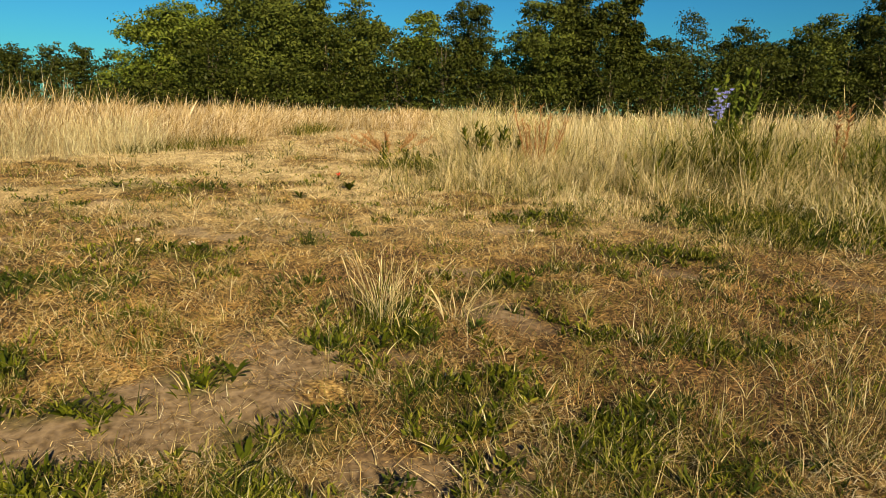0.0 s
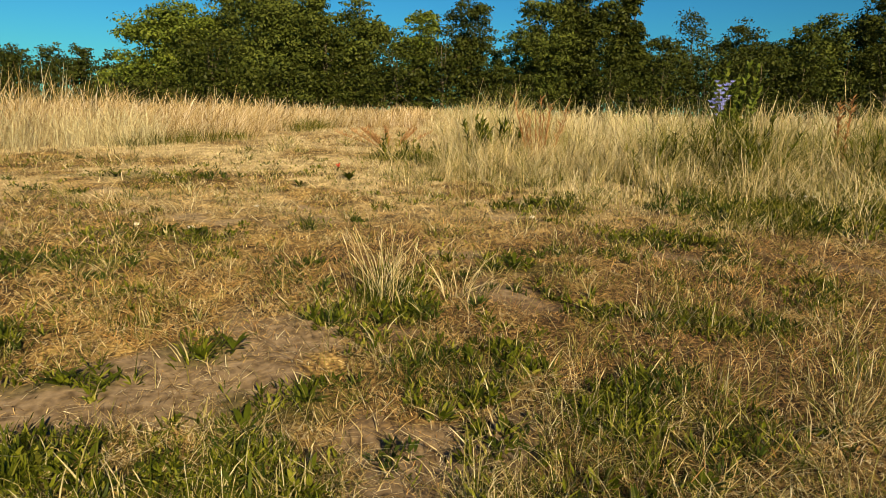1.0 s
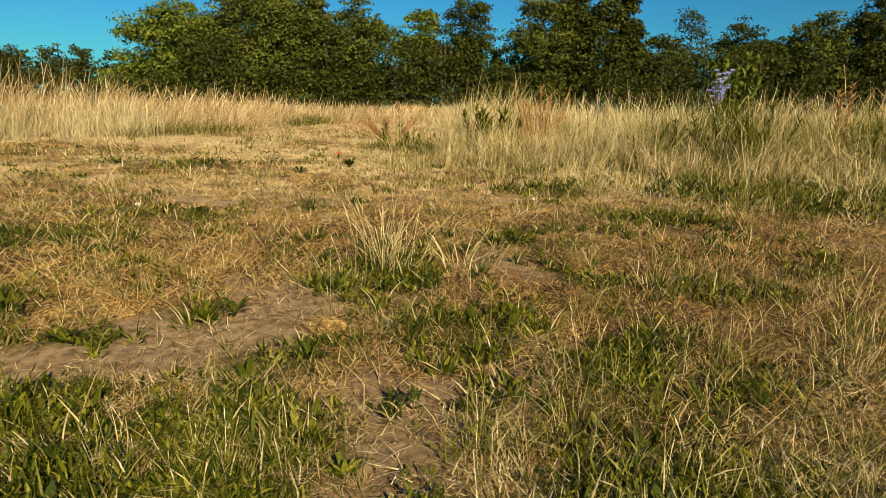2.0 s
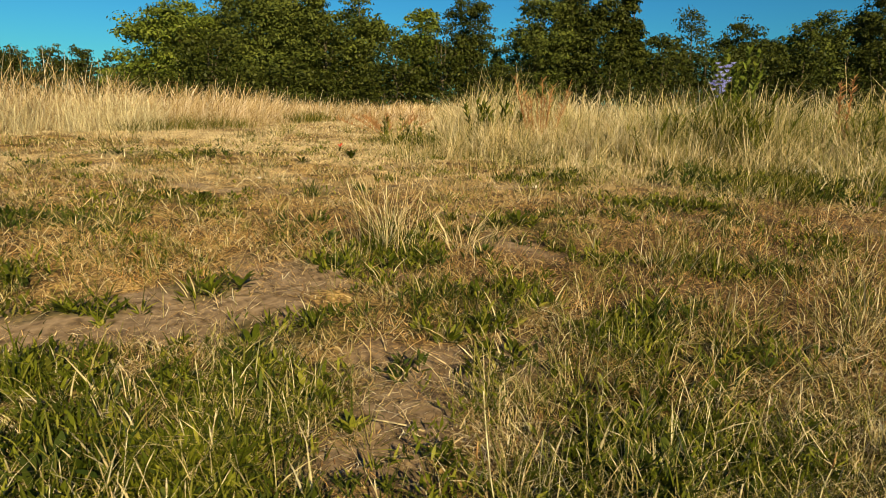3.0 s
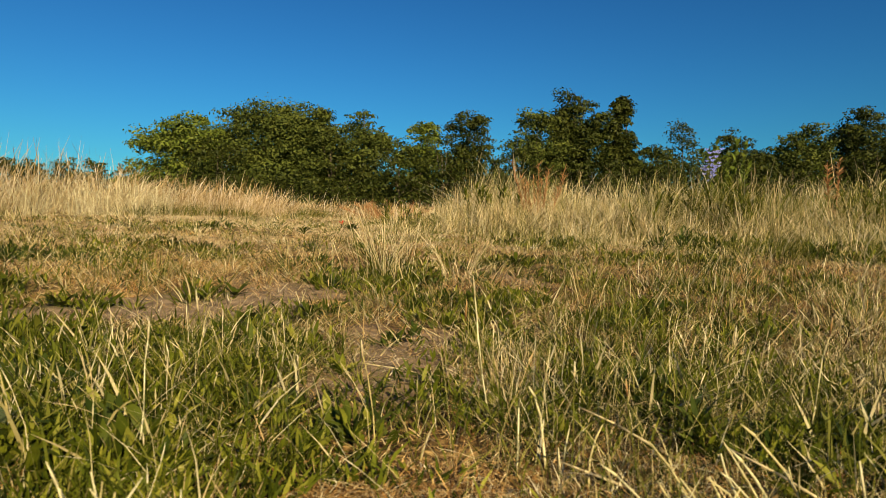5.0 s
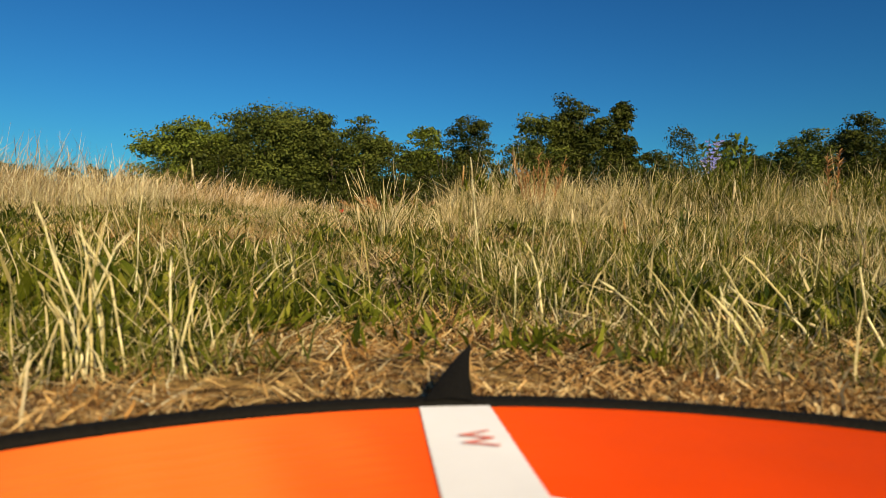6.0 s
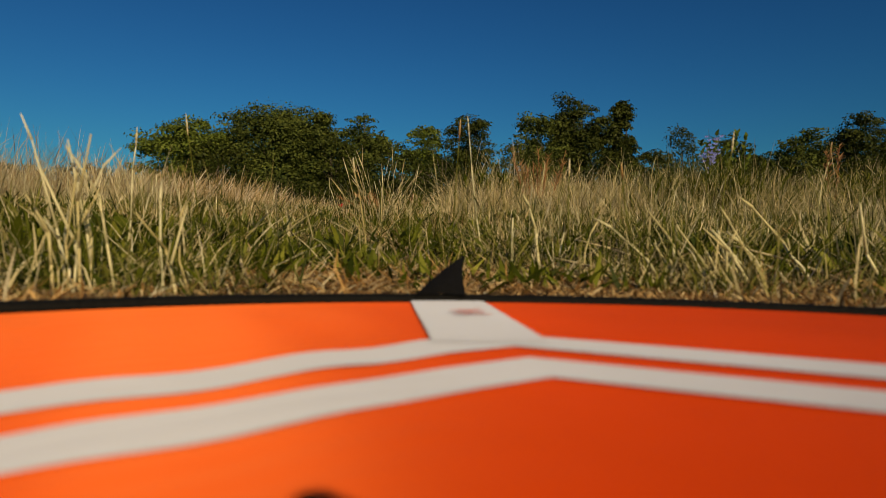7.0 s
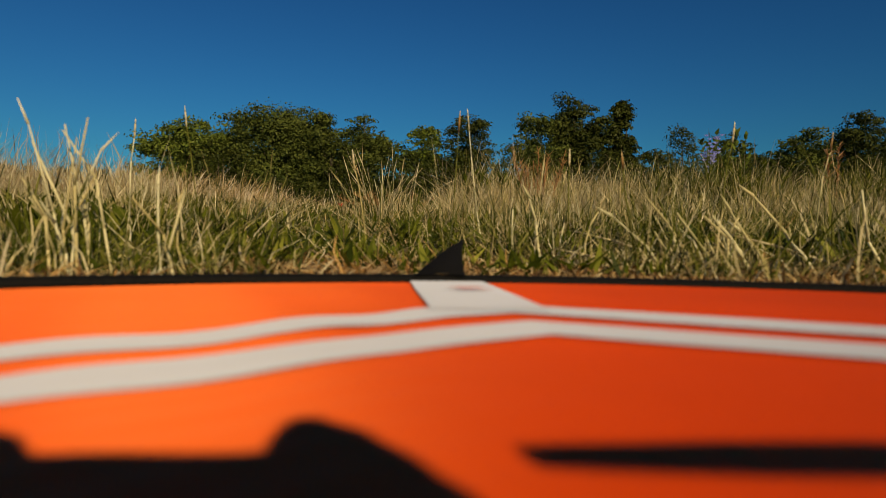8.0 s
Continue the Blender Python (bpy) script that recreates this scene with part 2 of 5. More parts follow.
def patches(blobs, x, y):
    wx = x + (fbm(x * 7, y * 7, 21) - 0.5) * 0.36
    wy = y + (fbm(x * 7 + 9, y * 7, 22) - 0.5) * 0.36
    w = np.zeros_like(wx)
    for cx, cy, rx, ry in blobs:
        d = np.hypot((wx - cx) / rx, (wy - cy) / ry)
        w = np.maximum(w, 1 - smooth(0.75, 1.25, d))
    return w


def brown_at(x, y):
    """How much weathered litter lies here: broken patches, and some stray ones on the rest of the strip."""
    w = patches(BROWN, x, y) * (.15 + .85 * smooth(.34, .54, fbm(x * 2.2, y * 2.2, 25)))
    return np.maximum(w, .6 * smooth(.57, .68, fbm(x * 1.5 + 3, y * 1.5, 26)) * smooth(1.4, 2.0, y) * smooth(5.5, 3.8, y))


LEFT_EDGE = [(-60, -6.0), (6.0, -6.0), (7.2, -5.3), (8.4, -4.4), (9.3, -3.4), (11, -2.8), (12.7, -2.5), (15.6, -2.4), (17, -1.7), (18.4, -.3), (20, 1.6), (60, 1.6)]
RIGHT_EDGE = [(-60, 5.4), (4.6, 5.2), (5.4, 4.4), (6.1, 3.2), (6.6, 2.2), (7.2, 1.3), (7.8, .85), (8.6, .5), (11, .6), (15.8, .8), (19, 1.0), (60, 1.0)]


def left_depth(x, y):
    """How far inside the left stand of tall grass."""
    return np.interp(y, *zip(*LEFT_EDGE)) - x + (fbm(x * .9, y * .9, 31) - 0.5) * (1.0 - .6 * smooth(7.5, 10, y))


def right_depth(x, y):
    wander = (fbm(x * .8, y * .8, 43) - .5) * 2.2 + (vnoise(x * 2.6, y * 2.6, 44) - .5) * .8
    return x - np.interp(y + wander * smooth(12, 8, y), *zip(*RIGHT_EDGE)) + (fbm(x * .9, y * .9, 41) - 0.5) * (1.4 - .9 * smooth(8, 11, y))


def axis(a, b, fine, far, n_far):
    inner = np.arange(a, b + fine / 2, fine)
    grow = np.geomspace(fine * 2, far, n_far)
    return np.concatenate([(a - grow)[::-1], inner, b + grow])


gx, gy = axis(-3.0, 3.0, 0.042, 900, 55), axis(0.2, 6.0, 0.042, 900, 55)
GX, GY = np.meshgrid(gx, gy)
gv = np.stack([GX.ravel(), GY.ravel(), ground_z(GX, GY).ravel()], 1)
idx = np.arange(GX.size).reshape(GX.shape)
gf = np.stack([idx[:-1, :-1].ravel(), idx[:-1, 1:].ravel(), idx[1:, 1:].ravel(), idx[1:, :-1].ravel()], 1)


def ground_material():
    m, nodes, links, bsdf = principled("dry_ground")

    def attr(n):
        a = nodes.new("ShaderNodeAttribute")
        a.attribute_name = n
        return a.outputs["Fac"]
    fine = noise_node(nodes, links, 55, 6)
    mid = noise_node(nodes, links, 7, 5)
    # thatch colours, darkened at the low end for shade in the gaps between straws
    thatch = ramp_node(nodes, [(0.37, (0.014, 0.009, 0.004)), (0.46, (0.055, 0.034, 0.015)), (0.55, (0.18, 0.118, 0.050)), (0.66, (0.38, 0.275, 0.130))])
    blend = nodes.new("ShaderNodeMix")
    blend.inputs[0].default_value = 0.38
    links.new(fine.outputs[0], blend.inputs[2])
    links.new(noise_node(nodes, links, 5.5, 7).outputs[0], blend.inputs[3])
    links.new(blend.outputs[0], thatch.inputs[0])
    tint = ramp_node(nodes, [(0.35, (0.75, 0.72, 0.7)), (0.65, (1.1, 1.05, 0.95))])
    links.new(mid.outputs[0], tint.inputs[0])
    c = mix_rgb(nodes, links, 'MULTIPLY', 1.0, thatch.outputs[0], tint.outputs[0])
    soil = ramp_node(nodes, [(0.32, (0.050, 0.035, 0.024)), (0.48, (0.115, 0.083, 0.060)), (0.70, (0.190, 0.142, 0.106))])
    links.new(noise_node(nodes, links, 26, 8).outputs[0], soil.inputs[0])
    c = mix_rgb(nodes, links, 'MIX', attr("soil"), c, soil.outputs[0])
    mown = ramp_node(nodes, [(0.36, (0.075, 0.054, 0.030)), (0.5, (0.31, 0.240, 0.140)), (0.64, (0.55, 0.455, 0.300))])
    links.new(blend.outputs[0], mown.inputs[0])
    c = mix_rgb(nodes, links, 'MIX', attr("mown"), c, mown.outputs[0])
    red = ramp_node(nodes, [(0.34, (0.014, 0.008, 0.005)), (0.50, (0.050, 0.029, 0.016)), (0.70, (0.19, 0.115, 0.058))])
    links.new(fine.outputs[0], red.inputs[0])
    c = mix_rgb(nodes, links, 'MIX', attr("brown"), c, red.outputs[0])
    # greenish soil under the green patches, with shade between the blades painted in
    turf_shade = ramp_node(nodes, [(0.3, (0.012, 0.014, 0.004)), (0.6, (0.040, 0.042, 0.012)), (0.8, (0.13, 0.095, 0.036))])
    links.new(fine.outputs[0], turf_shade.inputs[0])
    c = mix_rgb(nodes, links, 'MIX', attr("turf_shade"), c, turf_shade.outputs[0])
    links.new(c, bsdf.inputs["Base Color"])
    bsdf.inputs["Roughness"].default_value = 0.95
    bsdf.inputs["Diffuse Roughness"].default_value = 1.0
    bsdf.inputs["Specular IOR Level"].default_value = 0.15
    b = nodes.new("ShaderNodeBump")
    b.inputs["Strength"].default_value, b.inputs["Distance"].default_value = 0.5, 0.012
    links.new(fine.outputs[0], b.inputs["Height"])
    links.new(b.outputs[0], bsdf.inputs["Normal"])
    return m


ground = tagged(link_mesh("ground", gv, gf, ground_material(), smooth_shade=True),
                "dry sloping meadow ground with straw and bare soil patches", "ground", kind="structure")
for key, cover, top in (("soil", lambda x, y: patches(SOIL, x, y), 0.85), ("brown", brown_at, 0.8), ("turf_shade", lambda x, y: patches(GREEN, x, y), 0.6)):
    at = ground.data.attributes.new(key, 'FLOAT', 'POINT')
    at.data.foreach_set("value", (cover(gv[:, 0], gv[:, 1]) * top).astype(np.float32))

at = ground.data.attributes.new("mown", 'FLOAT', 'POINT')
at.data.foreach_set("value", (.75 * smooth(3.6, 7.0, gv[:, 1]) * smooth(.36, .56, fbm(gv[:, 0] * 1.5, gv[:, 1] * 1.5, 24))).astype(np.float32))


# ---- grass ----
BLADE = ((0, .3, .65, 1.0), (.8, 1.0, .75, .06))
STEM = ((0, .45, .76, .84, 1.0), (.6, .5, .4, 1.15, .2))


def strips(P, H, W, lean, bend, shape, turn=None, az=None, kink=None):
    """Blades as bent tapering strips, some broken sideways at half height; returns vertices and quads."""
    n, s, prof = len(P), np.array(shape[0]), np.array(shape[1])
    az = RNG.uniform(0, 2 * np.pi, n) if az is None else az
    turn = RNG.uniform(0, 2 * np.pi, n) if turn is None else turn
    H, W, lean, bend = (np.broadcast_to(v, (n,))[:, None] for v in (H, W, lean, bend))
    out = H * (lean * s + bend * s ** 2)
    up = H * (s * np.sqrt(np.clip(1 - lean ** 2, 0.002, 1)) - 0.45 * np.abs(bend) * s ** 2)
    c = np.stack([P[:, :1] + np.cos(az)[:, None] * out, P[:, 1:2] + np.sin(az)[:, None] * out, P[:, 2:] + up], 2)
    if kink is not None:
        off = np.asarray(kink)[:, None] * H * np.maximum(0, s - .5)
        c[..., 0] -= np.sin(az)[:, None] * off
        c[..., 1] += np.cos(az)[:, None] * off
        c[..., 2] -= .45 * np.abs(off)
    half = 0.5 * W * prof
    side = np.stack([np.cos(turn), np.sin(turn), np.zeros(n)], 1)[:, None, :]
    a, b = c - side * half[..., None], c + side * half[..., None]
    k = len(s)
    v = np.stack([a, b], 2).reshape(-1, 3)
    base = (np.arange(n) * 2 * k)[:, None, None]
    j = (np.arange(k - 1) * 2)[None, :, None]
    f = base + j + np.array([0, 1, 3, 2])[None, None, :]
    return v, f.reshape(-1, 4)


def gather(sets):
    vs, fs, o = [], [], 0
    for v, f in sets:
        vs.append(v), fs.append(f + o)
        o += len(v)
    return np.concatenate(vs), np.concatenate(fs)


def on_ground(x, y, sink=0.006):
    return np.stack([x, y, ground_z(x, y) - sink], 1)


def fan(n, r0, r1, spread=52):
    """Points ahead of the pad, thinning with distance, and a sparse ring all round it."""
    r = np.exp(RNG.uniform(np.log(r0), np.log(r1), n))
    a = np.where(RNG.random(n) < 0.94, RNG.uniform(-spread, spread, n), RNG.uniform(-180, 180, n))
    a = np.radians(a)
    x, y = r * np.sin(a), r * np.cos(a)
    ok = np.hypot(x - PAD_X, y - PAD_Y) > PAD_R + 0.022
    return x[ok], y[ok]


def keep(w, *arrays):
    ok = RNG.random(len(w)) < w
    return [a[ok] for a in arrays]


def open_strip(x, y):
    """1 on the worn strip, 0 inside the tall stands."""
    return 1 - smooth(-0.1, 0.35, np.maximum(left_depth(x, y), right_depth(x, y)))


def broken(n, share=.35, most=1.6):
    """Sideways kinks for some of n blades."""
    return np.where(RNG.random(n) < share, RNG.uniform(-most, most, n), RNG.normal(0, .12, n))


def lump(x, y, seed):
    """Small mounds of plant matter, a hand's width across, flat beside the pad."""
    return smooth(.44, .66, fbm(x * 8, y * 8, seed)) * smooth(.6, 1.1, np.hypot(x, y))


# flat straw litter
x, y = fan(290000, 0.40, 22, 46)
soil, grn, brown = patches(SOIL, x, y), patches(GREEN, x, y), brown_at(x, y)
clump_n = fbm(x * 3, y * 3, 51)
x, y, brown = keep((1 - 0.62 * soil) * (1 - 0.4 * grn) * (1 + .5 * brown) * open_strip(x, y) * smooth(0.32, 0.6, clump_n) * (.14 + .86 * smooth(.42, .57, fbm(x * 8, y * 8, 53))) + 0.02, x, y, brown)


def litter(x, y):
    d, n = np.hypot(x, y), len(x)
    P = on_ground(x, y, -0.002)
    P[:, 2] += RNG.random(n) ** 1.4 * .026 * lump(x, y, 53) + RNG.uniform(0, .006, n)
    near = smooth(1.9, .9, d)
    return strips(P, np.exp(RNG.normal(-3.3, .6, n)).clip(.008, .16) * (1 + d * .04) * (1 - .55 * near), np.maximum(.0019 - .0005 * near, .00060 * d) * RNG.uniform(.5, 1.6, n),
                  np.where(RNG.random(n) < .6 + .3 * near, RNG.uniform(.93, .999, n), RNG.uniform(.6, .93, n)), RNG.uniform(-.45, .5, n) * (1 + near), ((0, .5, 1), (1, .9, .3)), kink=broken(n, .3, 1.2))


old = RNG.random(len(x)) < brown * .85
close = ~old & (np.hypot(x, y) < 1.15) & (RNG.random(len(x)) < .75)
tagged(link_mesh("crumbled_straw", *litter(x[close], y[close]), M_gold), "crumbled golden-brown straw lying round the landing pad", "straw", kind="stuff")
old = old | close
tagged(link_mesh("straw_litter", *litter(x[~old], y[~old]), M_litter), "flattened golden straw litter lying on the mown strip", "straw", kind="stuff")
xb, yb = RNG.uniform(-2.4, 3.7, 95000), RNG.uniform(1.2, 5.4, 95000)
xb, yb = keep(brown_at(xb, yb) * (1 - .6 * patches(SOIL, xb, yb)) * smooth(.3, .6, fbm(xb * 6, yb * 6, 54)), xb, yb)
tagged(link_mesh("brown_litter", *litter(np.concatenate([x[old & ~close], xb]), np.concatenate([y[old & ~close], yb])), M_old), "weathered red-brown dead grass lying on the soil", "straw", kind="stuff")

# broken chips of stalk and leaf between the straws
x, y = fan(105000, .42, 5.5, 44)
x, y = keep((.12 + .88 * smooth(.40, .58, fbm(x * 6, y * 6, 57))) * (1 - .75 * patches(SOIL, x, y)) * (1 - .5 * patches(GREEN, x, y)) * .6, x, y)
n = len(x)
P = on_ground(x, y, -.003)
P[:, 2] += RNG.random(n) * .02 * lump(x, y, 53)
chips = strips(P, RNG.uniform(.007, .020, n) * (1 + .12 * np.hypot(x, y)), np.maximum(.0020, .0011 * np.hypot(x, y)) * RNG.uniform(.6, 1.3, n), RNG.uniform(.8, .999, n), RNG.uniform(-.2, .2, n), ((0, 1), (1, .7)))
tagged(link_mesh("straw_chips", *chips, M_chips), "broken golden-brown chips of stalk and leaf on the ground", "straw", kind="stuff")

# thick golden straw left in heaps by the mower
x, y = fan(60000, 1.6, 6, 46)
heap = patches([(.82, 4.08, .26, .13), (-1.0, 2.95, .5, .3), (-.95, 2.5, .42, .2), (-1.5, 2.7, .4, .2), (.3, 4.4, .3, .12), (2.2, 3.4, .5, .15), (-1.6, 5.4, .7, .25)], x, y)
x, y = keep(heap * .9, x, y)
n = len(x)
P = on_ground(x, y, -.004)
P[:, 2] += RNG.uniform(0, .028, n) * fbm(x * 8, y * 8, 55)
gold = strips(P, np.exp(RNG.normal(-3.1, .5, n)).clip(.012, .12), np.maximum(.0018, .0006 * np.hypot(x, y)) * RNG.uniform(.6, 1.4, n), RNG.uniform(.75, .999, n),
              RNG.uniform(-.3, .3, n), ((0, .5, 1), (1, .9, .3)))
tagged(link_mesh("golden_straw", *gold, M_gold), "loose golden straw lying in flat heaps", "straw", kind="stuff")

# short green blades
x, y = fan(120000, 0.45, 9)
grn, soil = patches(GREEN, x, y), patches(SOIL, x, y)
x, y = keep(smooth(.72, 1.0, np.hypot(x, y) + .3 * np.abs(x)) * (.30 + .70 * smooth(1.5, 2.4, np.hypot(x, y))) * (0.55 * grn * smooth(.3, .6, fbm(x * 9, y * 9, 63)) + 0.22 * smooth(.42, .62, fbm(x * 1.7, y * 1.7, 61)) * smooth(.35, .6, fbm(x * 6, y * 6, 62))) * (1 - .85 * soil) * open_strip(x, y), x, y)
d = np.hypot(x, y)
n = len(x)
short = strips(on_ground(x, y), np.exp(RNG.normal(-3.0, .42, n)).clip(.015, .12), np.maximum(.0026, .0009 * d) * RNG.uniform(.6, 1.3, n),
               RNG.uniform(.05, .9, n), RNG.uniform(0, .9, n), BLADE, kink=broken(n, .2, 1.0))
tagged(link_mesh("short_green_grass", *short, M_green), "short green grass growing in loose patches", "grass", kind="stuff")

# small round leaves of clover and knotweed
x, y = fan(210000, 0.5, 8)
grn = patches(GREEN, x, y)
x, y = keep(smooth(.5, .62, np.hypot(x, y)) * (0.8 * grn + 0.22 * smooth(.5, .64, fbm(x * 2.3, y * 2.3, 72)) + .02 * smooth(1.05, .85, np.hypot(x, y))) * smooth(.44, .56, fbm(x * 8, y * 8, 71)) * open_strip(x, y) * (1 - .8 * patches(SOIL, x, y)), x, y)
d = np.hypot(x, y)
n = len(x)
P = on_ground(x, y, -0.003)
P[:, 2] += RNG.random(n) * .045 * lump(x, y, 71)
clover = strips(P, RNG.uniform(.014, .042, n), np.maximum(.0065, .0021 * d) * RNG.uniform(.6, 1.4, n),
                RNG.uniform(.3, .97, n), RNG.uniform(-.3, .5, n), ((0, .45, 1), (.3, 1, .12)))
tagged(link_mesh("clover_leaves", *clover, M_weed), "low green clover and weed leaves", "weeds", kind="stuff")

# thin dry and half-dry standing blades of the strip, thicker to the right and round the pad
x, y = fan(200000, 0.52, 9)
d = np.hypot(x, y)
near_belt = smooth(.74, .98, d) * (1 - smooth(1.2, 1.6, d)) * np.clip(smooth(.02, .14, x) + smooth(-.22, -.32, x), 0, 1)
rightish = smooth(.15, .45, x / np.maximum(y, .2))
w = 0.06 + 0.12 * smooth(.4, .6, fbm(x * 1.3, y * 1.3, 82)) + 0.18 * rightish * (1 - smooth(3.0, 4.0, y)) + 0.10 * near_belt + 0.5 * smooth(4.9, 5.9, y) * smooth(-.6, .3, x)
x, y = keep(w * smooth(.40, .58, fbm(x * 4, y * 4, 81)) * (1 - .9 * patches(SOIL, x, y)) * open_strip(x, y), x, y)
d = np.hypot(x, y)
n = len(x)
tuft = fbm(x * 2.5, y * 2.5, 83)
grown = 1 + 1.1 * smooth(5.0, 6.3, y) * smooth(-.5, .4, x)
dry = strips(on_ground(x, y), np.exp(RNG.normal(-2.85, .42, n)).clip(.02, .17) * (.55 + .9 * tuft) * grown * (1 - .35 * smooth(1.5, .95, d)), np.maximum(.0017, .00075 * d) * RNG.uniform(.6, 1.3, n),
             RNG.uniform(0, .8, n), RNG.uniform(-.4, 1.0, n), BLADE, kink=broken(n, .3))
x2, y2 = keep(np.where(d < 1.1, .015, .05), x, y)
g2 = 1 + 1.0 * smooth(4.8, 6.0, y2) * smooth(-.5, .4, x2)
stems = strips(on_ground(x2, y2), RNG.uniform(.08, .19, len(x2)) * g2 * (1 - .45 * smooth(1.6, .9, np.hypot(x2, y2))), np.maximum(.0018, .0008 * np.hypot(x2, y2)), RNG.uniform(0, .4, len(x2)),
               RNG.uniform(-.05, .3, len(x2)), STEM, kink=broken(len(x2), .35, .8))
tagged(link_mesh("half_dry_grass", *gather([dry, stems]), M_mixed), "thin yellowing grass standing ankle high", "grass", kind="stuff")

# pale mown stubble
x, y = fan(190000, 0.7, 24, 46)
x, y = keep((1 - .95 * patches(SOIL, x, y)) * (1 - .6 * patches(GREEN, x, y)) * open_strip(x, y) * smooth(.40, .60, fbm(x * 3.2, y * 3.2, 85)) * (.3 + .7 * smooth(3.2, 6, y)) * (1 - .6 * brown_at(x, y)), x, y)
d = np.hypot(x, y)
n = len(x)
stub = strips(on_ground(x, y), RNG.uniform(.02, .07, n) * (1 + .04 * d), np.maximum(.0018, .0006 * d) * RNG.uniform(.6, 1.3, n),
              RNG.uniform(.2, .97, n), RNG.uniform(-.2, .7, n), ((0, .5, 1.0), (.9, .9, .1)), kink=broken(n))
tagged(link_mesh("mown_stubble", *stub, M_stubble), "pale mown grass stubble on the worn strip", "stubble", kind="stuff")

# loose tufts scattered over the strip
cx, cy = fan(1100, 1.0, 12, 46)
cx, cy = keep(open_strip(cx, cy) * (1 - .9 * patches(SOIL, cx, cy)) * .55, cx, cy)
m = RNG.integers(14, 40, len(cx))
own = np.repeat(np.arange(len(cx)), m)
size = RNG.uniform(.5, 1.3, len(cx))[own]
d = np.hypot(cx, cy)[own]
a = RNG.uniform(0, 6.283, len(own))
r = np.abs(RNG.normal(0, .035, len(own))) * size * (1 + .1 * d)
x, y = cx[own] + r * np.cos(a), cy[own] + r * np.sin(a)
tufts = strips(on_ground(x, y), RNG.uniform(.05, .12, len(x)) * size * (1 + .05 * d), np.maximum(.0018, .0008 * d), RNG.uniform(.05, .85, len(x)),
               RNG.uniform(0, .8, len(x)), BLADE, az=a + RNG.normal(0, .5, len(x)), kink=broken(len(x), .3))
tagged(link_mesh("small_tufts", *tufts, M_mixed), "small loose yellow-green grass tufts", "grass", kind="stuff")

# thin tangled grass in a belt beyond the pad, open over the straw in its middle
x, y = RNG.uniform(-1.5, 1.7, 60000), RNG.uniform(.5, 1.75, 60000)
d = np.hypot(x, y)
side = np.clip(smooth(.0, .16, x) + smooth(-.16, -.30, x), 0, 1)
w = smooth(.66, .98, d + .12 * (1 - side) - .1 * smooth(.25, .6, np.abs(x))) * (.18 + .82 * side) * smooth(1.75, 1.4, d)
x, y = keep(w * .62 * smooth(.40, .58, fbm(x * 5, y * 5, 86)) * (1 - .8 * patches(SOIL, x, y)), x, y)
n = len(x)
grow = .55 + .8 * fbm(x * 3, y * 3, 87)
belt = strips(on_ground(x, y), np.exp(RNG.normal(-2.75, .45, n)).clip(.02, .15) * grow, RNG.uniform(.0009, .0024, n), RNG.uniform(0, .8, n),
              RNG.uniform(-.3, 1.1, n), BLADE, kink=broken(n, .4))
tagged(link_mesh("tangled_grass", *belt, M_mixed), "thin tangled half-dry grass beyond the landing pad", "grass", kind="stuff")
x, y = keep(np.full(len(x), .2), x, y)
n = len(x)
straws = strips(on_ground(x + RNG.normal(0, .02, n), y + RNG.normal(0, .02, n)), np.exp(RNG.normal(-2.5, .4, n)).clip(.03, .17), RNG.uniform(.0010, .0021, n), RNG.uniform(0, .7, n),
                RNG.uniform(-.2, .5, n), STEM, kink=broken(n, .5))
tagged(link_mesh("dry_straws", *straws, M_bleached), "thin bleached dry straws standing beyond the landing pad", "grass", kind="stuff")

# taller thin stalks that stand singly beyond the belt
r, a = RNG.uniform(.8, 3.4, 5200), np.radians(RNG.uniform(-44, 44, 5200))
x, y = r * np.sin(a), r * np.cos(a)
x, y = keep(.5 * smooth(.42, .56, fbm(x * 2.4, y * 2.4, 88)) * (1 - .9 * patches(SOIL, x, y)) * (.4 + .6 * smooth(-.1, .3, np.abs(x) - .12)) * (.55 + .45 * smooth(-.3, .4, x)), x, y)
n = len(x)
d = np.hypot(x, y)
single = strips(on_ground(x, y), RNG.uniform(.09, .20, n) * (.85 + .12 * d), np.maximum(.0013, .0007 * d) * RNG.uniform(.7, 1.4, n), np.abs(RNG.normal(0, .22, n)).clip(0, .7),
                RNG.uniform(-.05, .35, n), STEM, kink=broken(n, .25, .9))
xl, yl = np.repeat(x, 3), np.repeat(y, 3)
foot = strips(on_ground(xl, yl), RNG.uniform(.04, .13, 3 * n), np.maximum(.0016, .0007 * np.repeat(d, 3)) * RNG.uniform(.7, 1.4, 3 * n), RNG.uniform(.1, .75, 3 * n), RNG.uniform(0, .9, 3 * n), BLADE)
tagged(link_mesh("standing_stalks", *gather([single, foot]), M_mixed), "thin yellow-green grass stalks with seed heads", "grass", kind="stuff")

# the same worn grass goes on all round the pad
n = 5000
r, a = np.exp(RNG.uniform(np.log(.55), np.log(5), n)), np.radians(RNG.uniform(55, 305, n))
x, y = r * np.sin(a), r * np.cos(a)
x, y = keep((np.hypot(x - PAD_X, y - PAD_Y) > PAD_R + .06) * smooth(.35, .6, fbm(x * 3, y * 3, 84)), x, y)
n = len(x)
rest = strips(on_ground(x, y), np.exp(RNG.normal(-2.6, .4, n)).clip(.03, .2), RNG.uniform(.004, .009, n), RNG.uniform(0, .8, n), RNG.uniform(-.2, .6, n), BLADE)
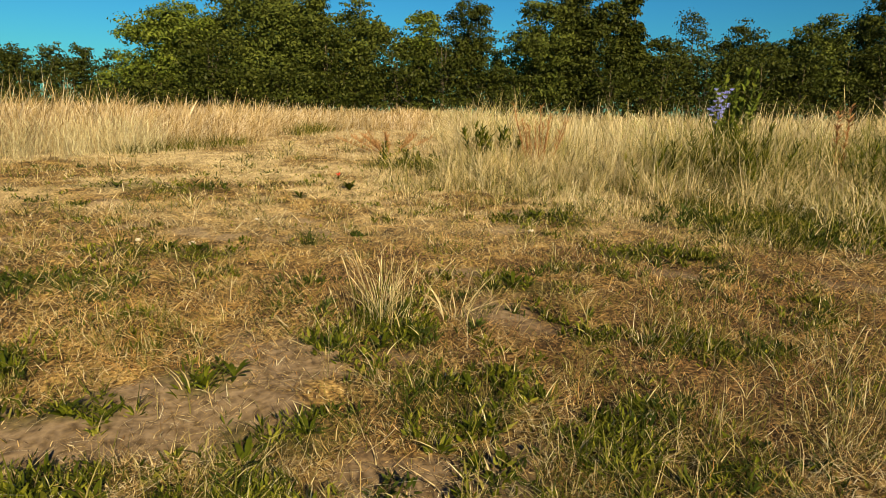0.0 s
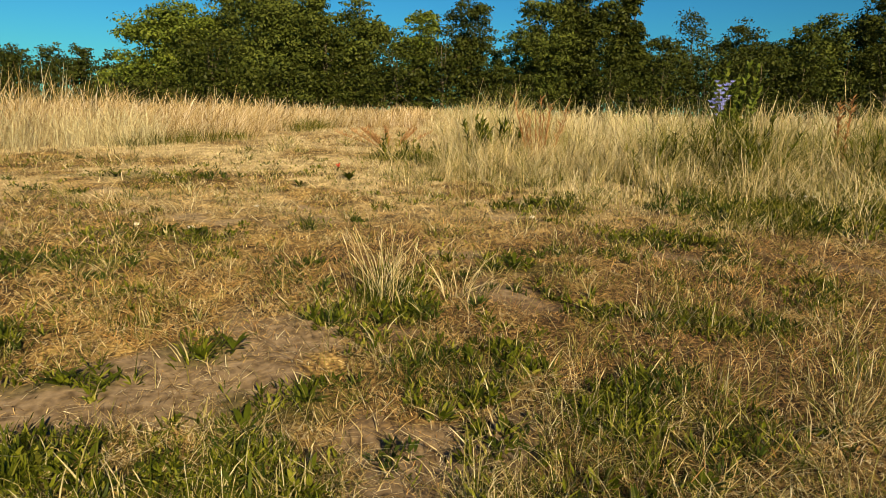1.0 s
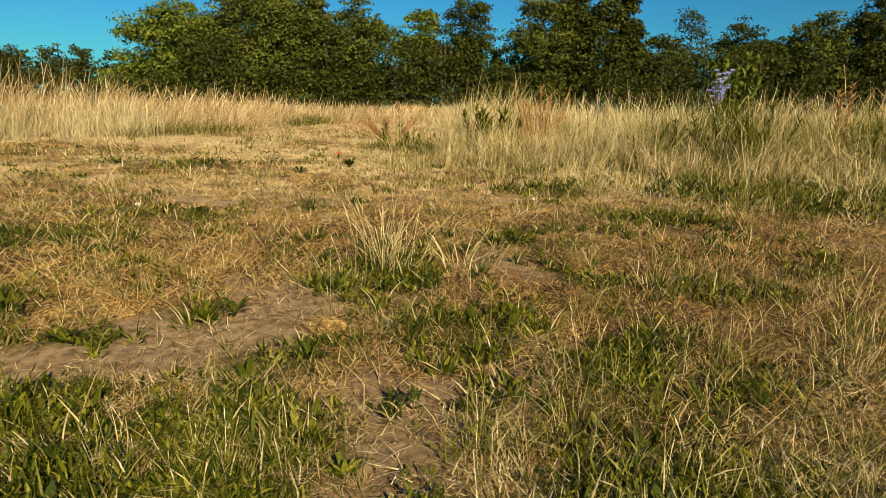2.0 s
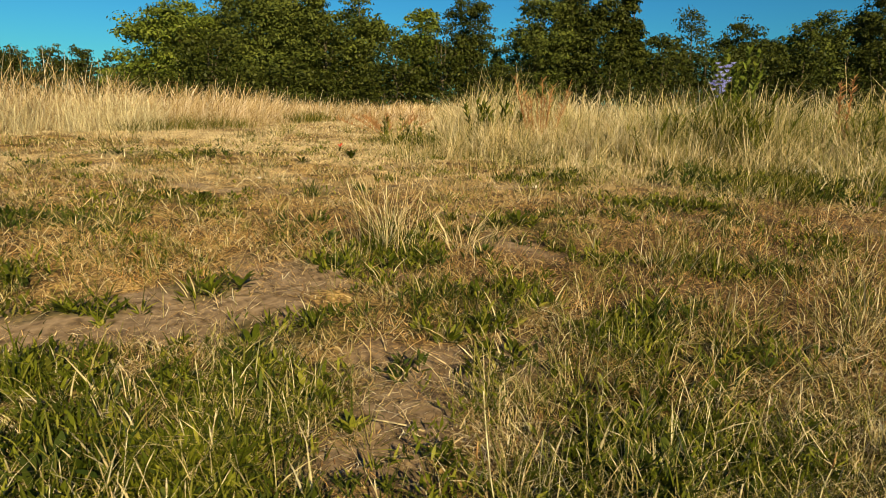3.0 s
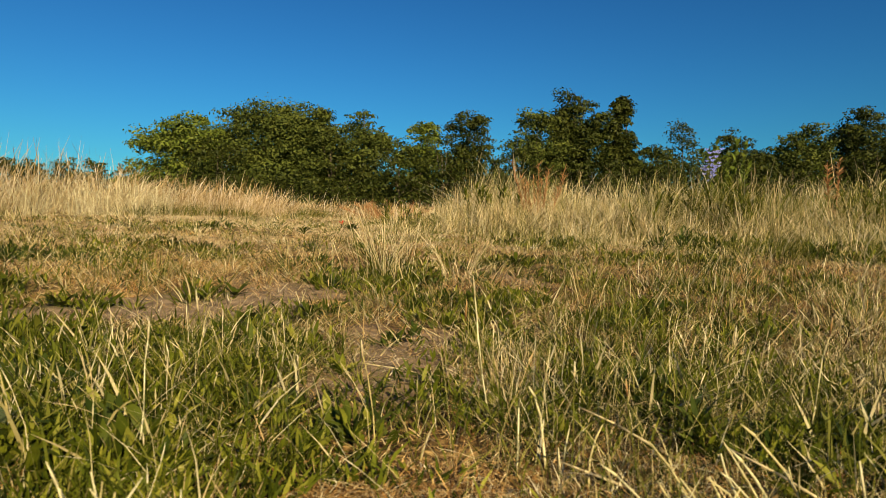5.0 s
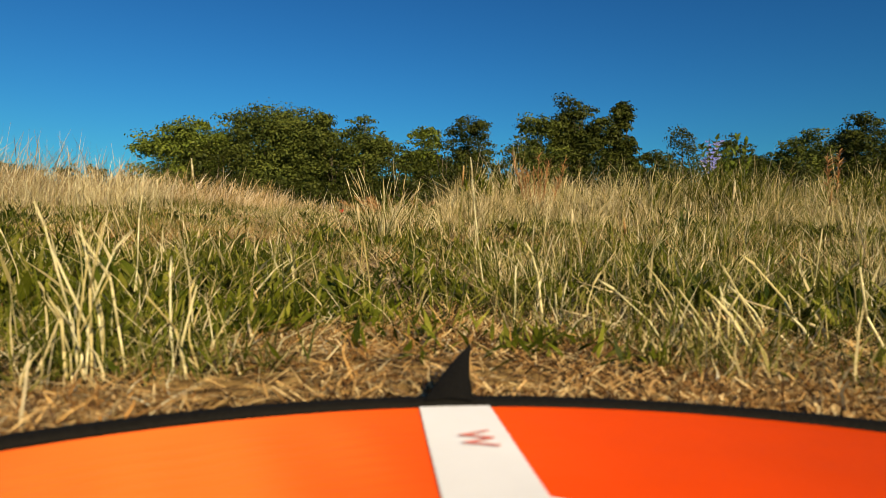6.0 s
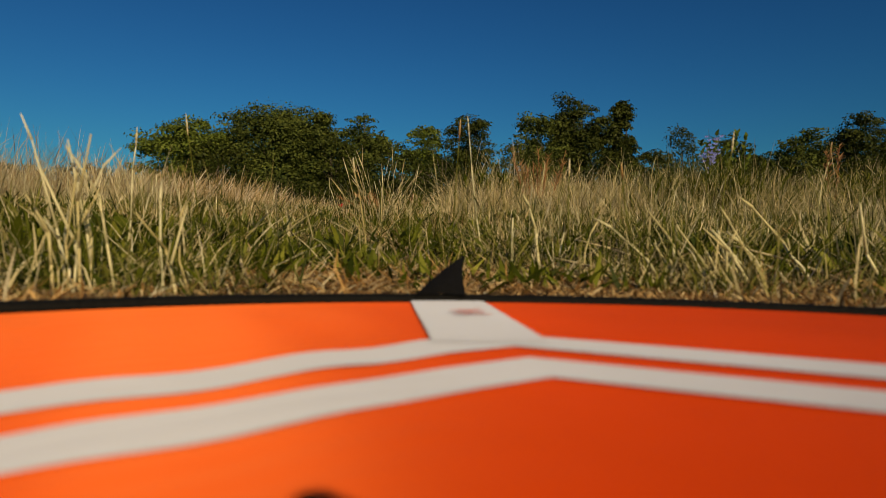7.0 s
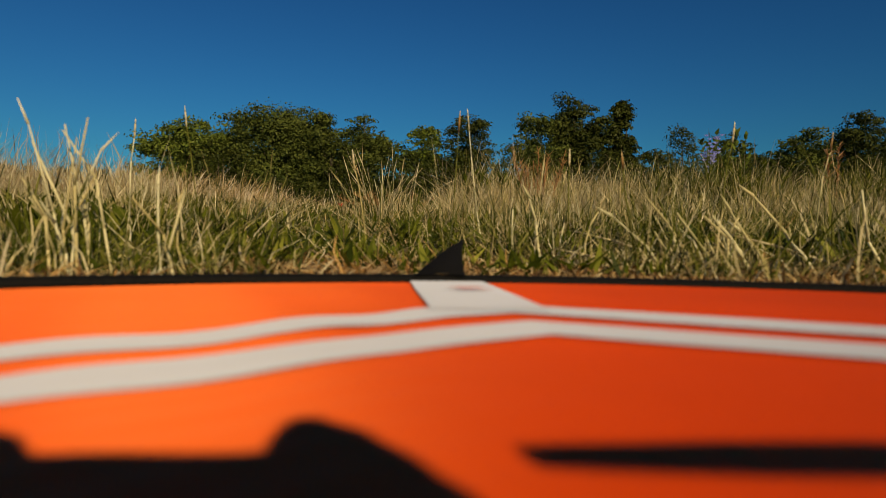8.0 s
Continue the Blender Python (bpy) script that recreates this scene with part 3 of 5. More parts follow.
tagged(link_mesh("sparse_grass", *rest, M_mixed), "sparse yellow-green grass on the worn ground", "grass", kind="stuff")


SPIKE = ((0, .42, .78, 1.0), (.6, .5, 1.0, .2))


def tall_stand(name, label, mat, depth, height, xr, edge, y0, y1, n_tuss, per, wide, reach, thin=None):
    """Standing grass in tussocks, each with its own height, lean and spread, loosening towards the edge."""
    cy = np.exp(RNG.uniform(np.log(y0), np.log(y1), n_tuss))
    cx = np.where(RNG.random(n_tuss) < .85, RNG.uniform(*xr, n_tuss) * (cy * .78 + 1.0), RNG.uniform(*xr, n_tuss) * (cy + 9))
    rim = RNG.random(n_tuss) < .4
    cx = np.where(rim, np.interp(cy, *zip(*edge)) + (1 if xr[1] > .5 else -1) * RNG.exponential(1.1, n_tuss), cx)
    inside = depth(cx, cy)
    ok = RNG.random(n_tuss) < .3 * smooth(-reach, -.3, inside) * smooth(7.8, 6.6, cy) + .7 * smooth(-.4, .8, inside)
    if thin:
        ok &= RNG.random(n_tuss) > thin(cx, cy)
    cx, cy = cx[ok], cy[ok]
    own = np.repeat(np.arange(len(cx)), RNG.integers(per // 2, per * 3 // 2, len(cx)))
    n = len(own)
    tall, way, tip = RNG.uniform(.72, 1.08, len(cx))[own], RNG.normal(.5, 1.1, len(cx))[own], RNG.uniform(.1, .42, len(cx))[own]
    a = RNG.uniform(0, 6.283, n)
    r = np.abs(RNG.normal(0, .09, n)) * (1 + .06 * cy[own])
    x, y = cx[own] + r * np.cos(a) * 1.3, cy[own] + r * np.sin(a)
    h = height(x, y, depth(x, y)) * tall * RNG.uniform(.5, 1.12, n) * np.where(RNG.random(n) < .03, 1.1, 1.0)
    w = np.maximum(.0028, wide * np.hypot(x, y))
    s = RNG.random(n) < .5
    l = ~s
    az = np.where(RNG.random(n) < .55, way + RNG.normal(0, .5, n), a)
    down = np.where(RNG.random(n) < .22, RNG.uniform(.4, .95, n), 0)
    P = on_ground(x, y, .01)
    lean = np.maximum(np.abs(RNG.normal(0, 1, n)) * tip, down).clip(0, .95)
    st = strips(P[s], h[s], w[s] * RNG.uniform(.6, 1.2, s.sum()), lean[s], np.abs(RNG.normal(0, .38, s.sum())).clip(0, .9), SPIKE, az=az[s], kink=broken(s.sum(), .4, .9))
    lf = strips(P[l], h[l] * RNG.uniform(.35, .8, l.sum()), w[l] * RNG.uniform(.7, 1.4, l.sum()), (lean[l] * 1.4).clip(0, .95),
                np.abs(RNG.normal(0, .6, l.sum())).clip(0, 1.2), ((0, .5, 1.0), (.8, .9, .1)), az=az[l], kink=broken(l.sum(), .3))
    return tagged(link_mesh(name, *gather([st, lf]), mat), label, "grass", kind="stuff")


def h_left(x, y, inside):
    return (.42 + .56 * smooth(-.2, .8, inside)) * (.8 + .4 * vnoise(x * .8, y * .8, 5)) * (1 - .2 * smooth(9, 17, y) - .12 * smooth(15, 18, y))


def h_right(x, y, inside):
    bulk = smooth(-1.0, 2.4 - 1.4 * smooth(7.8, 8.8, y), np.minimum(inside, (y - 6.0 + 1.6 * (vnoise(x * 1.1, y * 1.1, 47) - .5)) * 1.6))
    return (.16 + .92 * bulk) * (.8 + .4 * vnoise(x * .9, y * .9, 6)) * (1 - .3 * smooth(11, 22, y))


tall_stand("tall_dry_grass", "tall straw-coloured dry grass with seed heads", M_tall, left_depth, h_left, (-1, .1), LEFT_EDGE, 6.4, 40, 4700, 19, .00062, .3)
def green_share(x, y):
    """Where green grass outnumbers straw in the mixed stand."""
    return smooth(1.6, 3.4, x) * smooth(9.6, 8.2, y) * smooth(.36, .54, fbm(x * .9, y * .9, 111) + .22 * smooth(3.6, 4.8, x))


def pale_share(x, y):
    """The bleached end of the mixed stand beside the worn strip."""
    return smooth(8.4, 9.4, y) * smooth(3.4, 2.2, x - .12 * y) * smooth(24, 18, y)


tall_stand("tall_mixed_grass", "tall yellow and greenish grass with seed heads", M_tall_r, right_depth, h_right, (-.2, 1), RIGHT_EDGE, 4.4, 40, 4900, 21, .00062, 1.6,
           lambda x, y: np.maximum(.78 * green_share(x, y), .7 * pale_share(x, y)))
tall_stand("tall_green_grass", "tall half-green grass standing among the straw", M_mixed, lambda x, y: right_depth(x, y) + 8 * (green_share(x, y) - 1),
           lambda x, y, inside: .8 * h_right(x, y, right_depth(x, y)), (.2, 1), [(0, 2.4), (40, 2.4)], 5.0, 10, 2100, 22, .0006, .4)
tall_stand("tall_bleached_grass", "tall bleached pinkish grass beside the worn strip", M_pale, lambda x, y: right_depth(x, y) + 8 * (pale_share(x, y) - 1),
           lambda x, y, inside: .9 * h_right(x, y, right_depth(x, y)), (.0, .5), RIGHT_EDGE, 8.2, 24, 900, 20, .00062, .3)

# green undergrowth at the foot of the mixed stand
x, y = RNG.uniform(-.5, 9, 36000), np.exp(RNG.uniform(np.log(4.4), np.log(14), 36000))
inside = right_depth(x, y)
x, y = keep((1 - smooth(6.9, 7.8, y)) * smooth(-.9, -.1, inside) * (1 - .75 * smooth(.3, 1.4, inside)) * smooth(.42, .58, fbm(x * 1.6, y * 1.6, 95)) * smooth(.3, .55, fbm(x * 6, y * 6, 96)) * .9, x, y)
n = len(x)
under = strips(on_ground(x, y), RNG.uniform(.06, .26, n), np.maximum(.003, .0008 * np.hypot(x, y)), RNG.uniform(0, .8, n), RNG.uniform(0, .9, n), BLADE, kink=broken(n))
xg, yg = RNG.uniform(1.9, 6.5, 34000), RNG.uniform(4.2, 6.7, 34000)
xg, yg = keep(smooth(2.0, 3.0, xg) * smooth(.36, .56, fbm(xg * 1.2, yg * 1.2, 101)) * smooth(.3, .55, fbm(xg * 5, yg * 5, 102)), xg, yg)
n = len(xg)
lush = strips(on_ground(xg, yg), np.exp(RNG.normal(-2.2, .45, n)).clip(.04, .26), RNG.uniform(.003, .006, n), RNG.uniform(0, .85, n), RNG.uniform(0, 1.0, n), BLADE, kink=broken(n))
tagged(link_mesh("green_undergrowth", *gather([under, lush]), M_green), "green grass growing at the foot of the tall stand", "grass", kind="stuff")

# loose fringe in front of the mixed stand
x, y = RNG.uniform(-1, 7, 185000), RNG.uniform(4.2, 9.2, 185000)
inside = right_depth(x, y)
w = smooth(-4.2, -.6, inside) * (1 + .5 * smooth(-1.6, -.4, inside)) * (1 - .75 * smooth(1.2, 2.6, inside)) * smooth(-.9, 1.0, x) * (1 - .95 * smooth(7.0, 7.7, y) * smooth(.6, -.1, inside)) * (1 - .85 * smooth(2.0, 3.0, x) * smooth(6.8, 5.9, y)) * smooth(.36, .58, fbm(x * 1.9, y * 1.9, 97)) * smooth(.3, .6, fbm(x * 7, y * 7, 98))
x, y, inside = keep(w * 1.0, x, y, inside)
n = len(x)
high = (.08 + .40 * smooth(-3.6, .4, inside)) * RNG.uniform(.35, 1.3, n) * (.6 + .8 * vnoise(x * 2.2, y * 2.2, 49))
fringe = strips(on_ground(x, y), high, np.maximum(.003, .0007 * np.hypot(x, y)) * RNG.uniform(.6, 1.2, n), np.abs(RNG.normal(0, .45, n)).clip(0, .95), RNG.uniform(-.1, .9, n), BLADE, kink=broken(n))
tagged(link_mesh("fringe_grass", *fringe, M_fringe), "loose yellow and green grass in front of the tall stand", "grass", kind="stuff")

# bleached dead stems in front of the dry stand
x, y = RNG.uniform(-8, -3.0, 34000), RNG.uniform(6.6, 10.5, 34000)
inside = left_depth(x, y)
x, y, inside = keep(smooth(-.8, -.1, inside) * (1 - smooth(.3, .8, inside)) * smooth(.42, .56, fbm(x * 1.2, y * 1.2, 99)) * .9, x, y, inside)
n = len(x)
pale = strips(on_ground(x, y), (.20 + .26 * smooth(-.8, .4, inside)) * RNG.uniform(.5, 1.3, n), np.maximum(.003, .0007 * np.hypot(x, y)) * RNG.uniform(.6, 1.2, n),
              np.abs(RNG.normal(0, .4, n)).clip(0, .95), RNG.uniform(-.1, .5, n), STEM)
tagged(link_mesh("bleached_dead_grass", *pale, M_pale), "pale grey bleached dead grass before the dry stand", "grass", kind="stuff")

# far end of the meadow
n = 8000
y = RNG.uniform(24, 52, n)
x = RNG.uniform(-1, 1, n) * (y * .9 + 6)
far = strips(on_ground(x, y, .02), RNG.uniform(.3, .6, n), RNG.uniform(.010, .026, n), RNG.uniform(0, .4, n), RNG.uniform(0, .5, n), ((0, .5, 1.0), (.8, .9, .1)))
tagged(link_mesh("far_meadow_grass", *far, M_tall), "pale dry grass at the far end of the meadow", "grass", kind="stuff")


# ---- trees ----
def tapered(bm, p, q, r0, r1, seg=7):
    p, q = Vector(p), Vector(q)
    turn = (q - p).to_track_quat('Z', 'Y').to_matrix()
    rings = []
    for c, r in ((p, r0), (q, r1)):
        rings.append([bm.verts.new(c + turn @ Vector((r * math.cos(a), r * math.sin(a), 0)))
                      for a in (2 * math.pi * i / seg for i in range(seg))])
    for i in range(seg):
        bm.faces.new((rings[0][i], rings[0][(i + 1) % seg], rings[1][(i + 1) % seg], rings[1][i]))
    bm.faces.new(rings[0][::-1])
    bm.faces.new(rings[1])


def tree(name, label, x, y, height, width, mat, seed, leaf=.165, dense=1.2, low=.06, lobes=None, spiky=0.0, depth=.8):
    """A broadleaved tree: tapered trunk and limbs, crown of sprays of leaves gathered in uneven boughs."""
    rng = np.random.default_rng(seed)
    z0 = float(ground_z(x, y)) - .1
    t = empty(name, pose(x, y, z0), label, "tree" if height > 3.2 else "shrub", "trees along the meadow's edge")
    if lobes is None:
        lobes = []
        span = (width * height) ** .5
        for i in range(int(26 + 3.4 * span * max(1, height / width * .9))):
            u = rng.uniform(low + .08, .98) ** .9
            girth = (1 - (max(0, u - .35) / .68) ** 2) ** .75 * (.8 + .2 * min(1, u / .35))
            a = rng.uniform(0, 2 * math.pi)
            rr = girth * width * .5 * rng.uniform(.5, .86)
            lobes.append((rr * math.cos(a), rr * math.sin(a) * depth, u * height, min(width * .3, span * rng.uniform(.055, .135))))
        for u in np.linspace(.18, .68, int(3 * max(1, height / width))):
            lobes.append((0, 0, height * u, width * .24))
    L = np.array(lobes)
    # each bough carries smaller clumps of leaves, with dark gaps between them
    who = np.repeat(np.arange(len(L)), np.maximum(6, (10 * dense ** .5 * (L[:, 3] / L[:, 3].mean()) ** 1.6).astype(int)))
    out = rng.normal(size=(len(who), 3)) + np.array([0, 0, .35])
    out /= np.linalg.norm(out, axis=1)[:, None]
    size = L[who, 3] * rng.uniform(.26, .60, len(who))
    C = L[who, :3] + out * (L[who, 3] * rng.uniform(.45, 1.0, len(who)) * np.where(rng.random(len(who)) < .14, rng.uniform(1.05, 1.3, len(who)), 1))[:, None]
    share = size ** 2
    n = int(dense * share.sum() * 250 * (.16 / leaf) ** 2)
    k = rng.choice(len(C), n, p=share / share.sum())
    dirs = rng.normal(size=(n, 3)) + np.array([0, 0, .25])
    dirs /= np.linalg.norm(dirs, axis=1)[:, None]
    rad = size[k] * np.where(rng.random(n) < .7, rng.uniform(.7, 1.15, n), rng.uniform(.1, .75, n)) * np.where(rng.random(n) < .04, rng.uniform(1.05, 1.35, n), 1) * (1 + spiky * np.clip(rng.normal(size=n), 0, 2.5))
    P = C[k] + dirs * rad[:, None] * np.array([1.12, 1.12, .72])
    P[:, :2] *= (width * .5) / np.percentile(np.abs(P[:, 0]), 98)
    P[:, 2] *= (height + .05) / np.percentile(P[:, 2], 99.9)
    P[:, 2] = np.maximum(P[:, 2], .15)
    N = dirs + rng.normal(size=(n, 3)) * .38 + np.array([0, 0, .45])
    N /= np.linalg.norm(N, axis=1)[:, None]
    R = np.cross(N, rng.normal(size=(n, 3)))
    R /= np.linalg.norm(R, axis=1)[:, None]
    S = np.cross(N, R)
    s = leaf * rng.uniform(.6, 1.25, n)[:, None]
    v = np.stack([P - R * s * .62, P - S * s * .34 + N * s * .08, P + R * s * .62 - N * s * .12, P + S * s * .34 + N * s * .08], 1).reshape(-1, 3)
    link_mesh("crown", v, np.arange(n * 4).reshape(-1, 4), mat, t)
    bm = bmesh.new()
    r0 = .035 * height ** .9 * .6
    fork = Vector((rng.uniform(-.2, .2), 0, height * .3))
    tapered(bm, (0, 0, -.3), fork, r0, r0 * .75)
    tapered(bm, fork, (0, 0, height * .82), r0 * .75, r0 * .15)
    part("trunk", bm, M_bark, t)
    for i in rng.choice(len(L), min(6, len(L)), replace=False):
        bm = bmesh.new()
        q = Vector(L[i, :3])
        mid = fork.lerp(q, .5) + Vector((0, 0, .12 * height * rng.uniform(-.2, .6)))
        tapered(bm, fork, mid, r0 * .45, r0 * .28, 6)
        tapered(bm, mid, q, r0 * .28, r0 * .08, 6)
        part("limb", bm, M_bark, t)
    return t


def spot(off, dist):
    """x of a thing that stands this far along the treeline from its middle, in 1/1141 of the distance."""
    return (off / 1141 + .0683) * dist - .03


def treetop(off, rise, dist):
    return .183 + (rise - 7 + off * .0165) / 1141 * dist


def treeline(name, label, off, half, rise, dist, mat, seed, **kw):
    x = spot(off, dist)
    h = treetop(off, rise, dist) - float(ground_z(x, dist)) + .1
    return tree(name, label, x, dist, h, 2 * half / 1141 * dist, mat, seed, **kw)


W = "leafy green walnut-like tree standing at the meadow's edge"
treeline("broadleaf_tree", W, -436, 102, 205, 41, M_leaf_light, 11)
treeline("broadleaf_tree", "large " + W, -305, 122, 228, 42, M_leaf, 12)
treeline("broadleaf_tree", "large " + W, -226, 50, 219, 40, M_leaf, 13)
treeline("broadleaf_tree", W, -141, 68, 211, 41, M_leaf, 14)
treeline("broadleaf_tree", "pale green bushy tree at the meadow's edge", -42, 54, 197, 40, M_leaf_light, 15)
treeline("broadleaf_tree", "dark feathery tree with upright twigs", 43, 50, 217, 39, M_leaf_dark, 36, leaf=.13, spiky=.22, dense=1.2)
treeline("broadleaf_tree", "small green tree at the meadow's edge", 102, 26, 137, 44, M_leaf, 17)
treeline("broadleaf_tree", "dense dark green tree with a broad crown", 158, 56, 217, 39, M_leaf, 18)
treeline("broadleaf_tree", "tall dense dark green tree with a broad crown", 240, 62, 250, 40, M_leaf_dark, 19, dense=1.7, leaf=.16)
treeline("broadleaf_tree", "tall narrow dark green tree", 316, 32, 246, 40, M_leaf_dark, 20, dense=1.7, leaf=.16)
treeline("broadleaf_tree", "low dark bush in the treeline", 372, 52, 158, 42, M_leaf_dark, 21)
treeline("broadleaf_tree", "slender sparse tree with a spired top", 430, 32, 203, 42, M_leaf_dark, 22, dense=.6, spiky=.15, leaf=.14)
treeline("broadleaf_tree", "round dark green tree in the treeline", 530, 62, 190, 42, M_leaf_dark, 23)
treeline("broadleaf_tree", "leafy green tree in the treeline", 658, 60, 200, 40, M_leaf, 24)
# shade on this tree is put into its darker leaf colour
treeline("broadleaf_tree", "tall tree coloured dark green for shade", 790, 92, 228, 40, M_leaf_dark, 25)
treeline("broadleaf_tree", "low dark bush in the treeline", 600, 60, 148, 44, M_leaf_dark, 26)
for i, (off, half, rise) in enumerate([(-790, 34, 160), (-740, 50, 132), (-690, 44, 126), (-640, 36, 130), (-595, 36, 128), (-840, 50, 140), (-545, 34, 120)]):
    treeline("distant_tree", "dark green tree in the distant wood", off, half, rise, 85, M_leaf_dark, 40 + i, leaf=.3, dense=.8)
# shade low in the treeline is put into these shrubs' dark leaf colour
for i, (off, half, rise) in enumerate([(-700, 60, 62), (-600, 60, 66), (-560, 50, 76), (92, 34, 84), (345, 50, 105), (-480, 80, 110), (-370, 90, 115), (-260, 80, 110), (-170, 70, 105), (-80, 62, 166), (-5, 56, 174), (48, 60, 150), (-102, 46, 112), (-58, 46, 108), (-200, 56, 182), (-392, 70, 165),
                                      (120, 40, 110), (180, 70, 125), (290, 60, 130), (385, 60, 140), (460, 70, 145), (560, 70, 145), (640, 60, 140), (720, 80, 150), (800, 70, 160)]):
    treeline("understory_shrub", "leafy shrub under the trees, coloured dark for shade", off, half, rise, 37.5 + (i % 3) * .8, M_leaf_dark, 60 + i, low=.0, dense=.45)

# rear row: its shade is painted by the dark leaf colour
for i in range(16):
    treeline("shaded_shrub", "shrub behind the trees, coloured dark for shade", -540 + 90 * i, 62, 84 + 14 * (i % 3), 50, M_leaf_dark, 90 + i, low=.0, leaf=.3, dense=.3)


# ---- landing pad ----
def pad_wave(x, y):
    """Fine cross ripples where the fabric lies slack on the left half, none at the rim."""
    x, y = np.asarray(x, float), np.asarray(y, float)
    r = np.hypot(x - PAD_X, y - PAD_Y)
    slack = smooth(.02, -.07, x) * smooth(-.02, .05, y)
    ripple = .0005 * np.sin(r * 470 + 5 * fbm(x * 14, y * 14, 92)) * (.35 + .9 * fbm(x * 9 + 3, y * 9, 93))
    return smooth(PAD_R, PAD_R - .05, r) * (slack * (ripple + .0005 * np.sin(x * 105 + y * 40)) + .0010 * (fbm(x * 5 + 7, y * 5, 91) - .5) - .0020 * smooth(.0, -.11, x))


def fabric_material(name, colour, sheen, gloss):
    m, nodes, links, bsdf = principled(name)
    big, weave, crease = noise_node(nodes, links, 5, 5), noise_node(nodes, links, 900, 2), noise_node(nodes, links, 22, 3)
    r = ramp_node(nodes, [(0.3, [c * .82 for c in colour]), (0.7, [min(1, c * 1.12) for c in colour])])
    links.new(big.outputs[0], r.inputs[0])
    links.new(r.outputs[0], bsdf.inputs["Base Color"])
    bsdf.inputs["Roughness"].default_value = 0.7
    bsdf.inputs["Diffuse Roughness"].default_value = 1.0
    bsdf.inputs["Specular IOR Level"].default_value = 0.08
    b = nodes.new("ShaderNodeBump")
    b.inputs["Strength"].default_value, b.inputs["Distance"].default_value = 0.5, 0.0008
    links.new(weave.outputs[0], b.inputs["Height"])
    fold = nodes.new("ShaderNodeBump")
    fold.inputs["Strength"].default_value, fold.inputs["Distance"].default_value = 0.35, 0.006
    links.new(crease.outputs[0], fold.inputs["Height"])
    links.new(fold.outputs[0], b.inputs["Normal"])
    links.new(b.outputs[0], bsdf.inputs["Normal"])
    # satin gloss of the round threads, all laid one way: narrow along them, wide across
    gl = nodes.new("ShaderNodeBsdfAnisotropic")
    gl.inputs["Roughness"].default_value = 0.7
    gl.inputs["Anisotropy"].default_value = 0.6
    gl.inputs["Color"].default_value = (*gloss, 1)
    way = nodes.new("ShaderNodeCombineXYZ")
    way.inputs[0].default_value, way.inputs[1].default_value = math.cos(radians(20)), math.sin(radians(20))
    links.new(way.outputs[0], gl.inputs["Tangent"])
    mx = nodes.new("ShaderNodeMixShader")
    mx.inputs[0].default_value = sheen
    links.new(bsdf.outputs[0], mx.inputs[1])
    links.new(gl.outputs[0], mx.inputs[2])
    links.new(mx.outputs[0], nodes["Material Output"].inputs["Surface"])
    return m


M_orange = fabric_material("orange_nylon", (0.58, 0.040, 0.001), 0.155, (1.0, 0.38, 0.12))
M_print = fabric_material("white_print", (0.46, 0.48, 0.58), 0.03, (0.6, 0.6, 0.6))
M_black = plain_material("black_webbing", (0.008, 0.0075, 0.007), 0.8, 0, 400, 0.3, 0.4)
M_black.node_tree.nodes["Principled BSDF"].inputs["Specular IOR Level"].default_value = 0.08
M_letter = fabric_material("red_print", (0.48, 0.14, 0.13), 0.05, (0.5, 0.3, 0.3))

pad = empty("landing_pad", pose(0, 0, 0), "round orange fabric landing pad with white stripes and black rim", "landing pad")
rings, seg = 130, 260
rr, aa = np.meshgrid(PAD_R * np.linspace(.004, 1, rings), np.linspace(0, 2 * np.pi, seg, endpoint=False), indexing="ij")
px, py = PAD_X + rr * np.cos(aa), PAD_Y + rr * np.sin(aa)
at = np.arange(rings * seg).reshape(rings, seg)
nxt = np.roll(at, -1, 1)
tagged(link_mesh("fabric", np.stack([px.ravel(), py.ravel(), pad_wave(px, py).ravel()], 1),
                 np.stack([at[:-1], at[1:], nxt[1:], nxt[:-1]], 2).reshape(-1, 4), M_orange, pad, True), "bright orange nylon fabric")

HEX_X, HEX_Y, HEX_TURN = 0.022, -0.042, 1.5


def hex_point(r, i):
    a = radians(90 + HEX_TURN + 60 * i)
    return Vector((HEX_X + r * math.cos(a), HEX_Y + r * math.sin(a)))


def printed(name, label, quad, nu, nv, lift):
    """A strip of print laid on the waving fabric."""
    a, b, c, d = (np.array(q) for q in quad)
    u, v = (w[..., None] for w in np.meshgrid(np.linspace(0, 1, nu + 1), np.linspace(0, 1, nv + 1), indexing="ij"))
    g = (a + (b - a) * u) * (1 - v) + (d + (c - d) * u) * v
    k = np.arange((nu + 1) * (nv + 1)).reshape(nu + 1, nv + 1)
    z = pad_wave(g[..., 0], g[..., 1]) + lift
    faces = np.stack([k[:-1, :-1], k[:-1, 1:], k[1:, 1:], k[1:, :-1]], 2).reshape(-1, 4)
    tagged(link_mesh(name, np.concatenate([g, z[..., None]], 2).reshape(-1, 3), faces, M_print, pad, True), label)


